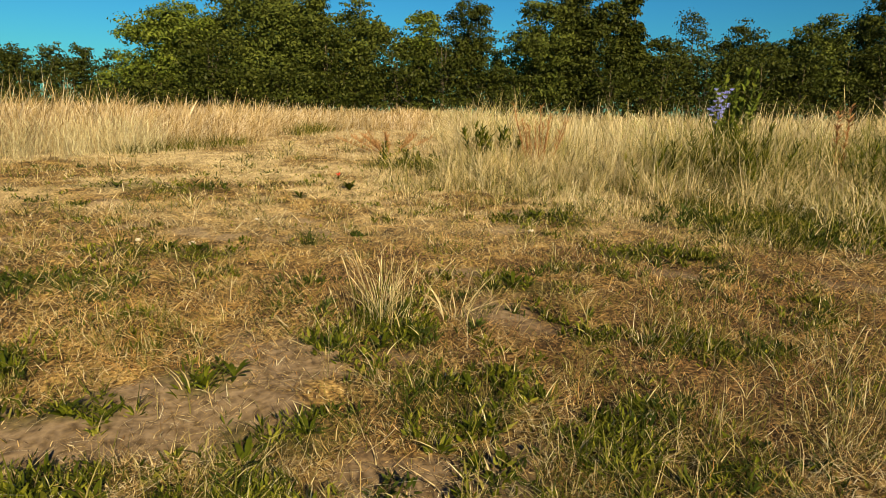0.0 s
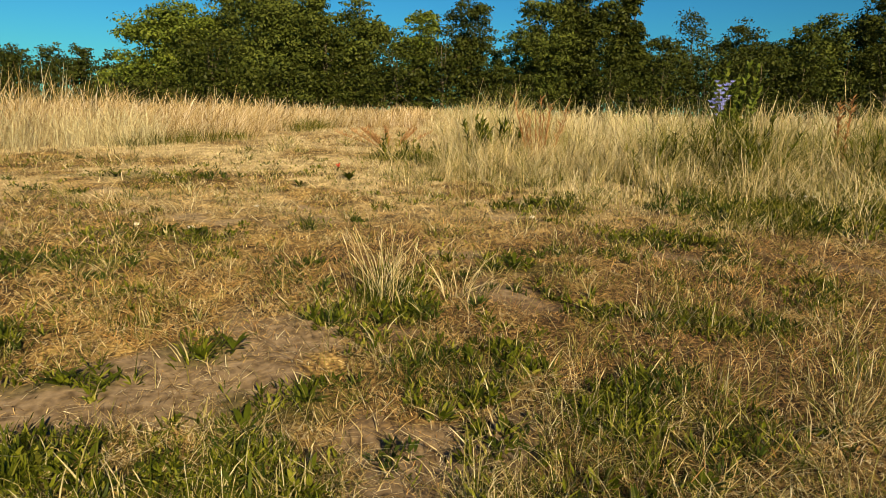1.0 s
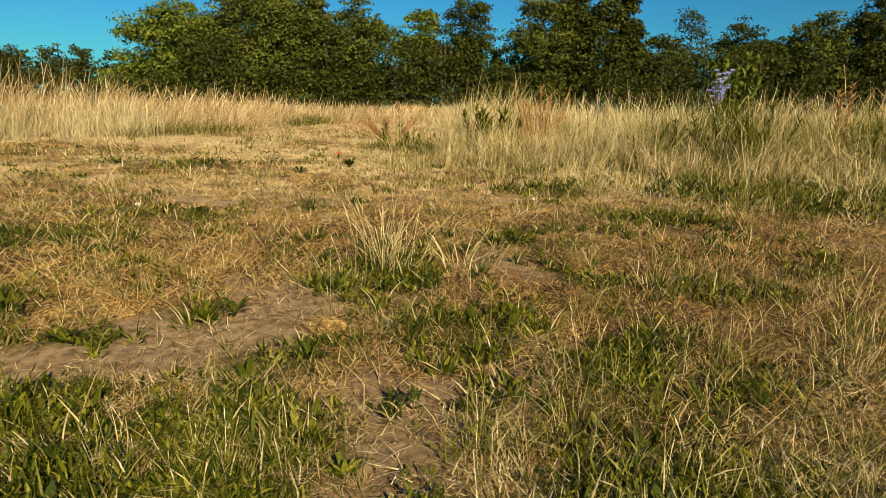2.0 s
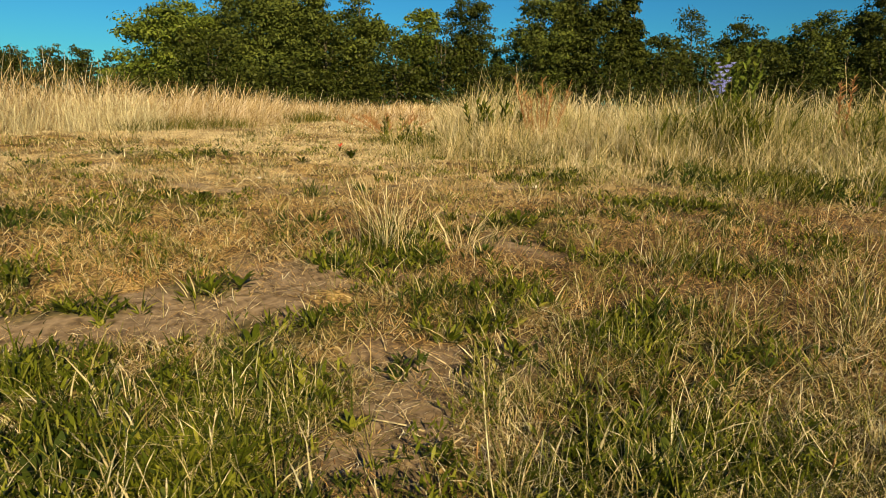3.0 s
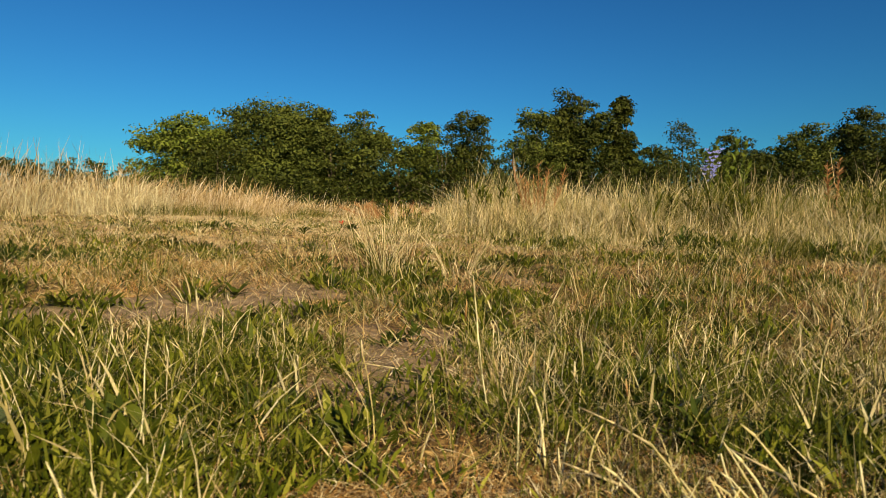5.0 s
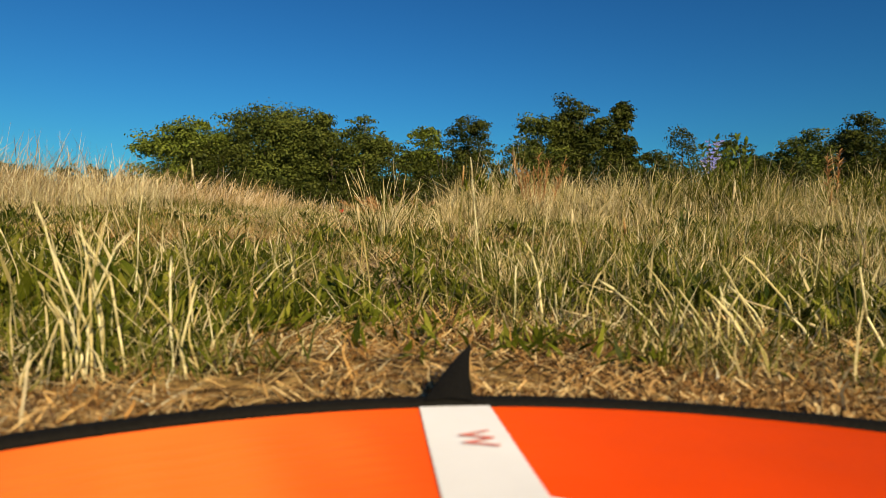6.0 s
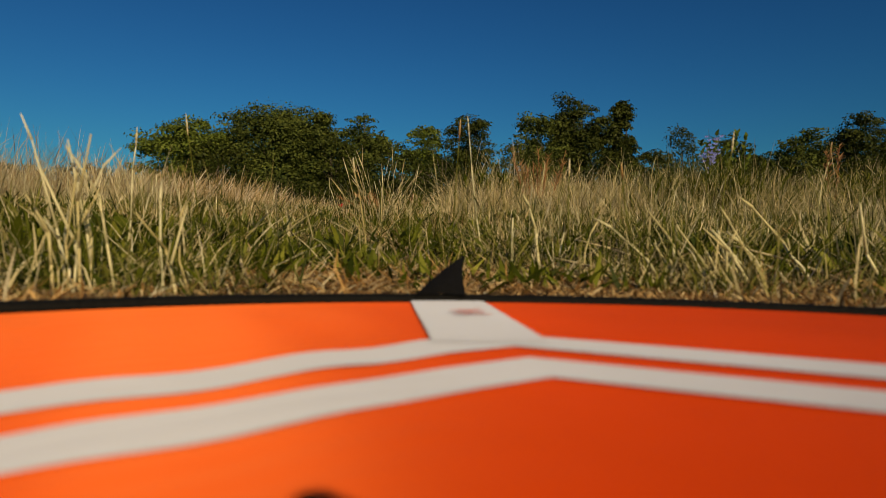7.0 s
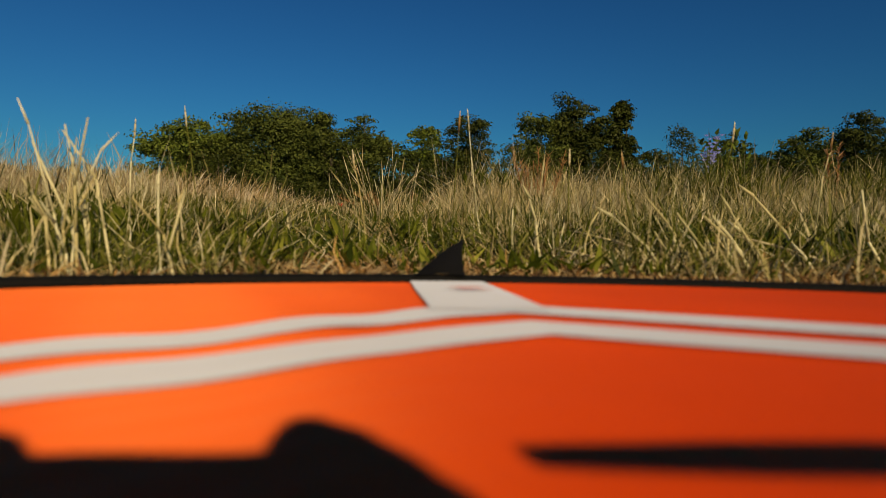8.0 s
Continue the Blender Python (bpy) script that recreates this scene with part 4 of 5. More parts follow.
for r_out, r_in in ((0.280, 0.250), (0.229, 0.200)):
    for i in range(6):
        fine = i in (0, 1)
        printed("stripe", "white printed stripe", (hex_point(r_out, i), hex_point(r_out, i + 1), hex_point(r_in, i + 1), hex_point(r_in, i)), 130 if fine else 40, 14 if fine else 4, .0007)
for turn in (0, 90, 180, 270):
    out = Vector((-math.sin(radians(2.2)), math.cos(radians(2.2))))
    side = Vector((out.y, -out.x))
    spoke = Matrix.Rotation(radians(turn), 2)
    foot, tip = Vector((.0085, .215)), Vector((.0033, .369))
    quad = [foot - side * .0213, tip - side * .0213, tip + side * .0213, foot + side * .0213]
    mid = Vector((PAD_X, PAD_Y))
    printed("spoke", "white printed spoke", [mid + spoke @ (q - mid) for q in quad], 40, 12, .0010)
txt = bpy.data.curves.new("letter", 'FONT')
txt.body, txt.size, txt.align_x, txt.align_y = "W", 0.026, 'CENTER', 'CENTER'
tmp = bpy.data.objects.new("letter_text", txt)
scene.collection.objects.link(tmp)
me = bpy.data.meshes.new_from_object(tmp.evaluated_get(bpy.context.evaluated_depsgraph_get()))
bpy.data.objects.remove(tmp)
me.materials.clear()
me.materials.append(M_letter)
letter = new("letter", me)
letter.parent = pad
letter.matrix_basis = pose(.008, .300, float(pad_wave(.008, .300)) + .0022, 0, 0, -85)
tagged(letter, "faded red letter W")

bm = bmesh.new()
tube, seg = 12, 160
loops = []
for j in range(seg):
    a = 2 * math.pi * j / seg
    lift = .0012 + .0008 * math.sin(3 * a + 1)
    loop = []
    for i in range(tube):
        b = 2 * math.pi * i / tube
        r = PAD_R + .007 + .009 * math.cos(b)
        px, py = PAD_X + r * math.cos(a), PAD_Y + r * math.sin(a)
        loop.append(bm.verts.new((px, py, lift + .0034 * math.sin(b))))
    loops.append(loop)
for j in range(seg):
    for i in range(tube):
        bm.faces.new((loops[j][i], loops[(j + 1) % seg][i], loops[(j + 1) % seg][(i + 1) % tube], loops[j][(i + 1) % tube]))
part("rim", bm, M_black, pad, "black sewn webbing rim", True)

# folded webbing tab that stands up from the rim
bm = bmesh.new()
front, back = [], []
for u in np.linspace(0, 1, 9):
    left_x = -.015 + .034 * u - .001 * math.sin(math.pi * u)
    right_x = .015 + .006 * u - .002 * math.sin(math.pi * u)
    yy, zz = .366 + .072 * u, .004 + .021 * u ** .9
    for row, dy in ((front, 0), (back, .003)):
        row.append((bm.verts.new((left_x, yy + dy, zz)), bm.verts.new(((left_x + right_x) / 2, yy + dy + .004, zz + .001)), bm.verts.new((max(right_x, left_x + .001), yy + dy, zz))))
for i in range(8):
    for j in range(2):
        bm.faces.new((front[i][j], front[i][j + 1], front[i + 1][j + 1], front[i + 1][j]))
        bm.faces.new((back[i][j], back[i + 1][j], back[i + 1][j + 1], back[i][j + 1]))
    bm.faces.new((front[i][0], front[i + 1][0], back[i + 1][0], back[i][0]))
    bm.faces.new((front[i][2], back[i][2], back[i + 1][2], front[i + 1][2]))
part("tab", bm, M_black, pad, "folded black webbing tab", True)


# ---- drone at rest on the pad, known by the shadow that it throws ----
M_shell = plain_material("grey_plastic", (0.58, 0.58, 0.59), 0.45, 0, 300, 0.06)
M_dark = plain_material("dark_plastic", (0.05, 0.05, 0.055), 0.5, 0, 300, 0.1)


def rounded_box(x0, x1, y0, y1, z0, z1, bevel):
    bm = bmesh.new()
    bmesh.ops.create_cube(bm, size=1)
    for v in bm.verts:
        v.co = Vector((x0 + (v.co.x + .5) * (x1 - x0), y0 + (v.co.y + .5) * (y1 - y0), z0 + (v.co.z + .5) * (z1 - z0)))
    bmesh.ops.bevel(bm, geom=bm.edges[:], offset=bevel, segments=3, affect='EDGES', profile=.5)
    return bm


drone = empty("drone", pose(0, 0, 0), "small grey quadcopter drone standing on the landing pad", "drone")
body = part("body", rounded_box(-.042, .004, -.20, -.034, .014, .057, .006), M_shell, drone, smooth_shade=True)
for sx, sy, sz in ((.0190, -.084, .036), (-.0270, -.076, .029)):
    bm = bmesh.new()
    bmesh.ops.create_uvsphere(bm, u_segments=20, v_segments=12, radius=1)
    for v in bm.verts:
        v.co = Vector((sx + v.co.x * .0125, sy + v.co.y * .014, .052 + v.co.z * sz))
    part("shoulder", bm, M_shell, drone, "rounded grey arm shoulder", True)
for mx, my, ax, ay in ((.100, -.073, .012, -.070), (-.124, -.055, -.036, -.050), (.085, -.215, .010, -.170), (-.109, -.215, -.034, -.170)):
    bm = bmesh.new()
    tapered(bm, (ax, ay, .040), (mx, my, .050), .010, .007, 10)
    arm = part("arm", bm, M_shell, drone, "folding grey arm", True)
    bm = bmesh.new()
    tapered(bm, (mx, my, .040), (mx, my, .066), .011, .010, 16)
    part("motor", bm, M_dark, arm, "dark round motor")
    bm = bmesh.new()
    tapered(bm, (mx, my, .042), (mx, my, .004), .007, .004, 10)
    part("foot", bm, M_dark, arm)
    for side in (0, 180):
        a = radians((181 if my > -.1 else 160) + side)
        bm = bmesh.new()
        rows = []
        for u, w in ((0, .004), (.25, .008), (.6, .007), (.9, .004), (1, .002)):
            px, py = mx + math.cos(a) * .062 * u, my + math.sin(a) * .062 * u
            nx, ny = -math.sin(a) * w * .5, math.cos(a) * w * .5
            rows.append([bm.verts.new((px + nx, py + ny, .070 + .002 * u + dz)) for dz in (0, .0012)]
                        + [bm.verts.new((px - nx, py - ny, .072 + .002 * u + dz)) for dz in (.0012, 0)])
        for r0, r1 in zip(rows, rows[1:]):
            for i in range(4):
                bm.faces.new((r0[i], r0[(i + 1) % 4], r1[(i + 1) % 4], r1[i]))
        bm.faces.new(rows[0][::-1])
        bm.faces.new(rows[-1])
        part("propeller_blade", bm, M_dark, arm, "dark plastic propeller blade")


# ---- single plants and small things ----
def grass_tuft(label, x, y, n, h, w, spread, mat, lean=(.05, .45), seed=1, stems=.4, bend=(.0, .25), az=None, shape=None):
    rng = np.random.default_rng(seed)
    z = float(ground_z(x, y))
    t = empty("grass_tuft", pose(x, y, z - .006), label, "grass tuft", "grass tufts")
    a = rng.uniform(0, 6.283, n)
    r = np.abs(rng.normal(0, spread, n))
    P = np.stack([r * np.cos(a), r * np.sin(a), np.zeros(n)], 1)
    H = rng.uniform(h * .45, h, n)
    aim = (a if az is None else np.full(n, az)) + rng.normal(0, .6, n)
    k = rng.random(n) < stems
    for name, sel, m, form, high in (("blade", ~k, mat, shape or BLADE, .8), ("stalk", k, M_bleached, STEM, 1.0)):
        q = int(sel.sum())
        if not q:
            continue
        v, f = strips(P[sel], H[sel] * high, w * (.62 if name == "blade" else .5) * rng.uniform(.6, 1.25, q), rng.uniform(lean[0], lean[1] * (1 if name == "blade" else .7), q),
                      rng.uniform(bend[0], 2.6 * bend[1] if name == "blade" else .2, q), form, az=aim[sel], kink=broken(q, .28, 1.1))
        if n < 30:
            step, fs = len(form[0]) * 2, len(form[0]) - 1
            for i in range(q):
                link_mesh(name, v[i * step:(i + 1) * step], f[:fs], m, t)
        else:
            tagged(link_mesh(name + "_mass", v, f, m, t), kind="stuff")
    return t


grass_tuft("tall pale yellow-green grass tuft on the worn strip", -.10, 2.95, 190, .40, .0065, .10, M_mixed, (.03, .55), 3, .4)
leaf_clump_spots = [(-.16, 2.88, .20, .08, 120), (.02, 3.02, .16, .08, 90), (-.02, 2.72, .16, .05, 80)]
grass_tuft("pale dry grass stalks beside the tall tuft", .24, 2.98, 29, .32, .0065, .07, M_bleached, (.1, .75), 4, .5)
def cane_tuft(label, x, y, n, h, r, spread, way, seed):
    """A few stiff broken straws, each a thin kinked tube."""
    rng = np.random.default_rng(seed)
    t = empty("straw_tuft", pose(x, y, float(ground_z(x, y)) - .004), label, "straw tuft", "straw tufts")
    for i in range(n):
        p0 = Vector((rng.normal(0, spread), rng.normal(0, spread), 0))
        d = Vector((way[0] + rng.normal(0, .07), way[1] + rng.normal(0, .07), 1)).normalized()
        ln, k = h * rng.uniform(.4, 1.0), rng.uniform(.35, .7)
        bend = Vector((rng.normal(0, .25), rng.normal(0, .25), -.1))
        p1 = p0 + d * ln * k * .55
        p2 = p0 + d * ln * k
        p3 = p2 + (d + bend).normalized() * ln * (1 - k)
        bm = bmesh.new()
        w = r * rng.uniform(.7, 1.15)
        for a, b, ra, rb in ((p0, p1, w, w * .92), (p1, p2, w * .92, w * .85), (p2, p3, w * .85, w * .5)):
            tapered(bm, a, b, ra, rb, 6)
        if i % 3 == 0:
            tapered(bm, p3, p3 + (d + bend * 2).normalized() * .02, w * 1.1, w * .3, 6)
        part("straw", bm, M_cane, t, smooth_shade=True)
    return t


cane_tuft("bleached broken straw stalks beside the landing pad", -.262, .495, 12, .128, .0012, .013, (-.05, .0), 5)
cane_tuft("bleached straw stalks beside the landing pad", -.200, .495, 4, .092, .0015, .010, (-.12, .05), 6)
cane_tuft("leaning bleached straw stalks beside the landing pad", .40, .68, 12, .115, .0019, .05, (-.6, .1), 7)
cane_tuft("leaning bleached straw stalks beside the landing pad", .30, .66, 6, .10, .0020, .03, (-.55, .1), 8)
cane_tuft("leaning bleached straw stalks beside the landing pad", .15, .78, 5, .13, .0018, .03, (.05, .1), 21)
grass_tuft("green grass tuft with dry tips", -.45, 1.20, 60, .20, .0050, .09, M_green, (.1, .6), 9, .12)
grass_tuft("green grass tuft with dry tips", -.62, 1.30, 60, .18, .0050, .10, M_green, (.1, .6), 10, .12)
grass_tuft("green grass tuft with dry tips", -.38, 1.14, 40, .16, .0050, .06, M_green, (.1, .7), 11, .1)
grass_tuft("pale dry grass tuft near the landing pad", .15, 1.10, 80, .14, .0042, .08, M_stubble, (.0, .5), 12, .2)
grass_tuft("half-dry yellow-green grass tuft near the pad", .40, 1.15, 60, .18, .0048, .11, M_mixed, (.0, .5), 13, .2)
grass_tuft("half-dry yellow-green grass tuft near the pad", .62, 1.30, 60, .18, .0048, .12, M_mixed, (.0, .5), 14, .2)
grass_tuft("half-dry yellow-green grass tuft near the pad", .30, 1.42, 40, .15, .0045, .07, M_mixed, (.0, .5), 15, .2)
grass_tuft("dry brown grass tuft beside a green one", 1.02, 2.62, 70, .22, .0045, .09, M_litter, (.1, .7), 16, .1)
grass_tuft("green grass tuft beside a dry one", 1.20, 2.62, 60, .24, .0050, .09, M_green, (.1, .6), 17, .05)
for i, (x, y) in enumerate([(-2.3, 4.2), (-1.9, 4.6), (-2.6, 3.8), (-1.55, 4.75), (-2.9, 4.9), (.1, 5.4), (.75, 4.1)]):
    grass_tuft("thin dry grass stalks standing on the worn strip", x, y, 46, .25, .0036, .16, M_stubble, (.1, .7), 60 + i, .3)
grass_tuft("dark green upright grass tuft", -.62, 4.32, 60, .22, .0060, .07, M_dark_weed, (.0, .3), 18, .0)
for i, (x, y) in enumerate([(1.5, 2.0), (1.75, 2.45), (1.3, 1.75), (.95, 1.9), (2.2, 2.6), (1.55, 3.0), (.5, 1.75), (2.6, 3.2)]):
    grass_tuft("thin half-dry grass tuft on the worn strip", x, y, 70, .22, .0042, .14, M_mixed, (.0, .45), 30 + i, .2)


def rosette(label, m, n, length, wide, mat, seed, rise=.5, name="weed_plant"):
    """A low plant of separate pointed leaves."""
    rng = np.random.default_rng(seed)
    t = empty(name, m, label, "weed", "weeds on the worn strip")
    for i in range(n):
        a = i * 2.4 + rng.uniform(-.4, .4)
        ln, up = length * rng.uniform(.6, 1.1), rise * rng.uniform(.3, 1.2)
        bm = bmesh.new()
        rows = []
        for u, w in ((0, .12), (.2, .55), (.45, 1.0), (.7, .85), (.88, .45), (1, .05)):
            rr = ln * (u - .12 * u * u)
            z = ln * (up * u - .55 * up * u * u) + .004
            c = Vector((math.cos(a) * rr, math.sin(a) * rr, z))
            sd = Vector((-math.sin(a), math.cos(a), 0)) * wide * w * .5
            rows.append([bm.verts.new(c + sd + Vector((0, 0, .12 * wide * w))), bm.verts.new(c), bm.verts.new(c - sd + Vector((0, 0, .12 * wide * w)))])
        for r0, r1 in zip(rows, rows[1:]):
            for j in range(2):
                bm.faces.new((r0[j], r0[j + 1], r1[j + 1], r1[j]))
        part("leaf", bm, mat, t, smooth_shade=True)
    return t


def at_ground(x, y, turn=0, scale=1.0, sink=.004):
    return pose(x, y, float(ground_z(x, y)) - sink, 0, 0, turn) @ Matrix.Scale(scale, 4)


def leaf_clump(name, label, x, y, r, h, n, mat, seed, length=.11, wide=.03, category="weed"):
    """A low mound of many overlapping leaves."""
    rng = np.random.default_rng(seed)
    t = empty(name, at_ground(x, y), label, category, "leafy clumps in the meadow")
    hub = rng.normal(0, .85, (9, 2)) * r
    size = rng.uniform(.3, 1.0, 9)
    for piece, m, k, ln, wd, form in (("foliage", mat, 3 * n, length * .55, wide * .8, ((0, .3, .7, 1), (.3, 1, .8, .1))),
                                      ("grass_mass", M_mixed, n // 2, length * 1.3, .005, BLADE)):
        a, u, who = rng.uniform(0, 6.283, k), np.abs(rng.normal(0, .8, k)), rng.integers(0, 9, k)
        P = np.stack([hub[who, 0] * 1.15 + np.cos(a) * u * r * .5 * size[who], hub[who, 1] + np.sin(a) * u * r * .5 * size[who],
                      rng.uniform(0, .95, k) * h * size[who] * np.exp(-u * u)], 1)
        P[:, 2] += ground_z(x + P[:, 0], y + P[:, 1]) - float(ground_z(x, y))
        tagged(link_mesh(piece, *strips(P, rng.uniform(.5, 1.2, k) * ln, rng.uniform(.6, 1.1, k) * wd, rng.uniform(.1, .85, k),
                                        rng.uniform(0, .5, k), form, az=a + rng.normal(0, .7, k)), m, t), kind="stuff")
    bm = bmesh.new()
    tapered(bm, (0, 0, -.02), (0, 0, h * .6), .006, .003, 6)
    part("stem", bm, mat, t)
    return t


for i, (x, y, r, h, n) in enumerate(leaf_clump_spots):
    leaf_clump("leafy_weed", "green leafy weed at the foot of the tall tuft", x, y, r, h, n, M_weed if i else M_dark_weed, 470 + i, .07, .016)
leaf_clump("leafy_weed", "broad-leaved green weed beside the pad", -.66, .98, .08, .06, 30, M_weed, 480, .08, .026)
leaf_clump("leafy_weed", "broad-leaved green weed beside the pad", -.52, .80, .05, .06, 16, M_weed, 481, .10, .030)
leaf_clump("leafy_weed", "dark broad-leaved weed clump near the pad", .42, 1.10, .10, .05, 60, M_dark_weed, 482, .085, .030)
leaf_clump("leafy_weed", "dark broad-leaved weed clump near the pad", -.66, 1.14, .10, .05, 60, M_dark_weed, 483, .085, .030)
leaf_clump("leafy_weed", "green leafy weed clump near the pad", .52, 1.38, .09, .06, 60, M_weed, 484, .075, .020)
leaf_clump("leafy_weed", "green leafy weed clump near the pad", -.30, 1.46, .08, .05, 60, M_weed, 485, .075, .022)
leaf_clump("leafy_weed", "green leafy weed clump near the pad", .16, 1.95, .12, .06, 80, M_weed, 486, .075, .020)
for i, (x, y, n) in enumerate([(-.52, .72, 40), (-.62, .86, 45), (-.42, .84, 35), (-.30, .90, 30), (.56, .80, 30), (.42, .92, 30), (-.74, .74, 40), (.70, .95, 35)]):
    leaf_clump("leafy_weed", "low dark green broad-leaved weed beside the pad", x, y, .06, .035, n, M_dark_weed if i % 2 else M_weed, 520 + i, .06, .016)
kinds = [rosette("green broad-leaved weed in the dry grass", at_ground(-.66, .80), 15, .085, .017, M_weed, 201, 1.5),
         rosette("green long-leaved weed on bare soil", at_ground(-.70, 2.26), 18, .085, .011, M_weed, 202, 1.4),
         rosette("low green leafy weed", at_ground(-.30, 1.93), 16, .075, .014, M_weed, 203, 1.3)]
SPOTS = [(-.72, .93), (-.58, 1.0), (-1.08, 2.05), (-1.55, 2.42), (-1.42, 2.35), (-.62, 2.33), (-.10, 2.62), (.05, 2.70), (-.22, 2.78), (.20, 2.25), (.30, 2.05),
         (.12, 2.40), (.57, 3.33), (.66, 3.38), (.45, 3.3), (-1.85, 3.35), (-2.0, 3.3), (-1.6, 3.95), (-1.4, 4.0), (-1.25, 4.05), (1.5, 4.1), (1.75, 4.15), (1.95, 4.0),
         (.95, 5.2), (1.1, 5.25), (.82, 5.15), (-.45, 1.75), (-.8, 1.6), (-.95, 1.55), (-.6, 1.55), (.7, 1.45), (.85, 1.3), (-.9, 5.9), (-.5, 6.4), (-1.8, 6.2), (-2.6, 6.2),
         (.9, 1.05), (-.38, 1.15), (.03, 1.2)]
rs = np.random.default_rng(77)
for i, (x, y) in enumerate(SPOTS):
    k = kinds[i % 3]
    c = copy_thing(k, at_ground(x, y, float(rs.uniform(0, 360))))
    c.scale = [float(rs.uniform(.7, 1.25)) * (1 + .05 * y)] * 3


for i, (x, y, r, h, n) in enumerate([(2.29, 5.07, .20, .22, 160), (2.55, 5.25, .14, .14, 90), (.16, 8.25, .17, .46, 320), (.34, 8.25, .16, .2, 100), (3.05, 4.5, .22, .12, 170),
                                     (3.4, 4.8, .26, .15, 230), (2.9, 4.95, .24, .14, 190), (3.9, 5.1, .3, .17, 240), (3.4, 5.3, .24, .15, 180), (4.3, 4.9, .28, .16, 200), (3.7, 4.5, .24, .13, 170), (1.0, 5.22, .22, .10, 110),
                                     (1.25, 5.3, .15, .09, 70), (.8, 5.15, .14, .08, 60), (1.6, 4.15, .2, .08, 90), (1.85, 4.1, .16, .08, 70), (-1.9, 3.34, .25, .09, 120),
                                     (-2.1, 3.3, .15, .08, 60), (-1.5, 3.97, .25, .07, 110), (-1.25, 4.0, .15, .06, 60), (-1.75, 6.25, .1, .12, 40), (-.9, 6.6, .12, .07, 40),
                                     (.58, 3.34, .13, .06, 50)]):
    leaf_clump("leafy_weed", "dark green leafy weed clump in the meadow grass" if h > .09 else "low green leafy weed clump on the worn strip",
               x, y, r, h, int(n * .8), M_dark_weed if i % 4 == 0 else M_weed, 400 + i, min(.095, .045 + h * .3), min(.022, .013 + h * .05))

beds = random.Random(57)
for i, (bx, by, rx, ry) in enumerate(b for b in GREEN if b[1] < 2.8 and abs(b[0]) < 1.6):
    for j in range(1 if rx < .19 else 3 if rx < .3 else 5):
        a, u = beds.uniform(0, 6.283), beds.random() ** .5
        x, y = bx + math.cos(a) * u * rx, by + math.sin(a) * u * ry
        if math.hypot(x - PAD_X, y - PAD_Y) < PAD_R + .2:
            continue
        k = beds.uniform(.7, 1.3)
        leaf_clump("leafy_weed", "green leafy weed clump growing with short grass", x, y, .075 * k, .05 * k, int(34 * k), M_dark_weed if (i + j) % 3 == 0 else M_weed,
                   800 + i * 7 + j, .085, beds.choice((.012, .016, .022)))

for i in range(26):
    y = beds.uniform(1.7, 4.7)
    x = beds.uniform(.12, .66) * y + .15
    k = beds.uniform(.6, 1.3) * (1 + .12 * y)
    leaf_clump("leafy_weed", "small green weed clump in the brown litter", x, y, .06 * k, .045 * k, int(26 * k), M_dark_weed if i % 3 == 0 else M_weed, 1100 + i, .045 * k ** .5, .011)

spots = random.Random(31)
for i in range(75):
    y = 1.5 + 6.0 * spots.random() ** 1.1
    x = spots.uniform(-.62, .62) * (y + .4)
    if float(open_strip(x, y)) < .5:
        continue
    k = spots.uniform(.6, 1.2)
    leaf_clump("leafy_weed", "small green leafy weed among the straw", x, y, .07 * k, .05 * k, int(26 * k), (M_weed, M_dark_weed, M_green)[i % 3], 500 + i, .06, .016)


def stalk(bm, p, q, r):
    tapered(bm, p, q, r, r * .6, 6)


def flower_head(name, c, radius, petals, mat, parent, tilt=.3):
    bm = bmesh.new()
    mid = bm.verts.new(c)
    for i in range(petals):
        a = 2 * math.pi * i / petals
        pts = [Vector(c) + Vector((math.cos(a + o) * radius * k, math.sin(a + o) * radius * k * .6, radius * (k * tilt + abs(math.sin(a)) * .5 * k)))
               for o, k in ((-.35, .75), (0, 1.0), (.35, .75))]
        v = [bm.verts.new(q) for q in pts]
        bm.faces.new((mid, v[0], v[1]))
        bm.faces.new((mid, v[1], v[2]))
    part(name, bm, mat, parent)


# red poppy
poppy = empty("poppy", at_ground(-.66, 6.95), "single red poppy flower in the mown grass", "flower")
bm = bmesh.new()
stalk(bm, (0, 0, 0), (.01, 0, .055), .003)
part("stem", bm, M_green, poppy)
flower_head("bloom", (.01, 0, .06), .036, 5, M_red, poppy, .7)
# blue flowering plant
blue = empty("blue_flower_plant", at_ground(3.88, 7.9), "tall plant with pale blue-violet flowers in the meadow", "flower")
rb = np.random.default_rng(5)
for i in range(6):
    x, y, h = rb.uniform(-.12, .14), rb.uniform(-.1, .1), rb.uniform(.9, 1.18)
    bm = bmesh.new()
    stalk(bm, (x * .3, y * .3, 0), (x, y, h), .005)
    part("stem", bm, M_green, blue)
    for j in range(6):
        u = rb.uniform(.72, 1.0)
        flower_head("bloom", (x * (.3 + .7 * u) + rb.uniform(-.05, .05), y * u + rb.uniform(-.04, .04), h * u), .042, 6, M_blue, blue)
leaf_p = rb.normal(0, 1, (220, 3)) * np.array([.14, .12, .2]) + np.array([0, 0, .35])
leaf_p[:, 2] = np.abs(leaf_p[:, 2])
link_mesh("leaves", *strips(leaf_p, rb.uniform(.06, .14, 220), np.full(220, .016), rb.uniform(.2, .8, 220), rb.uniform(0, .4, 220), BLADE), M_weed, blue)


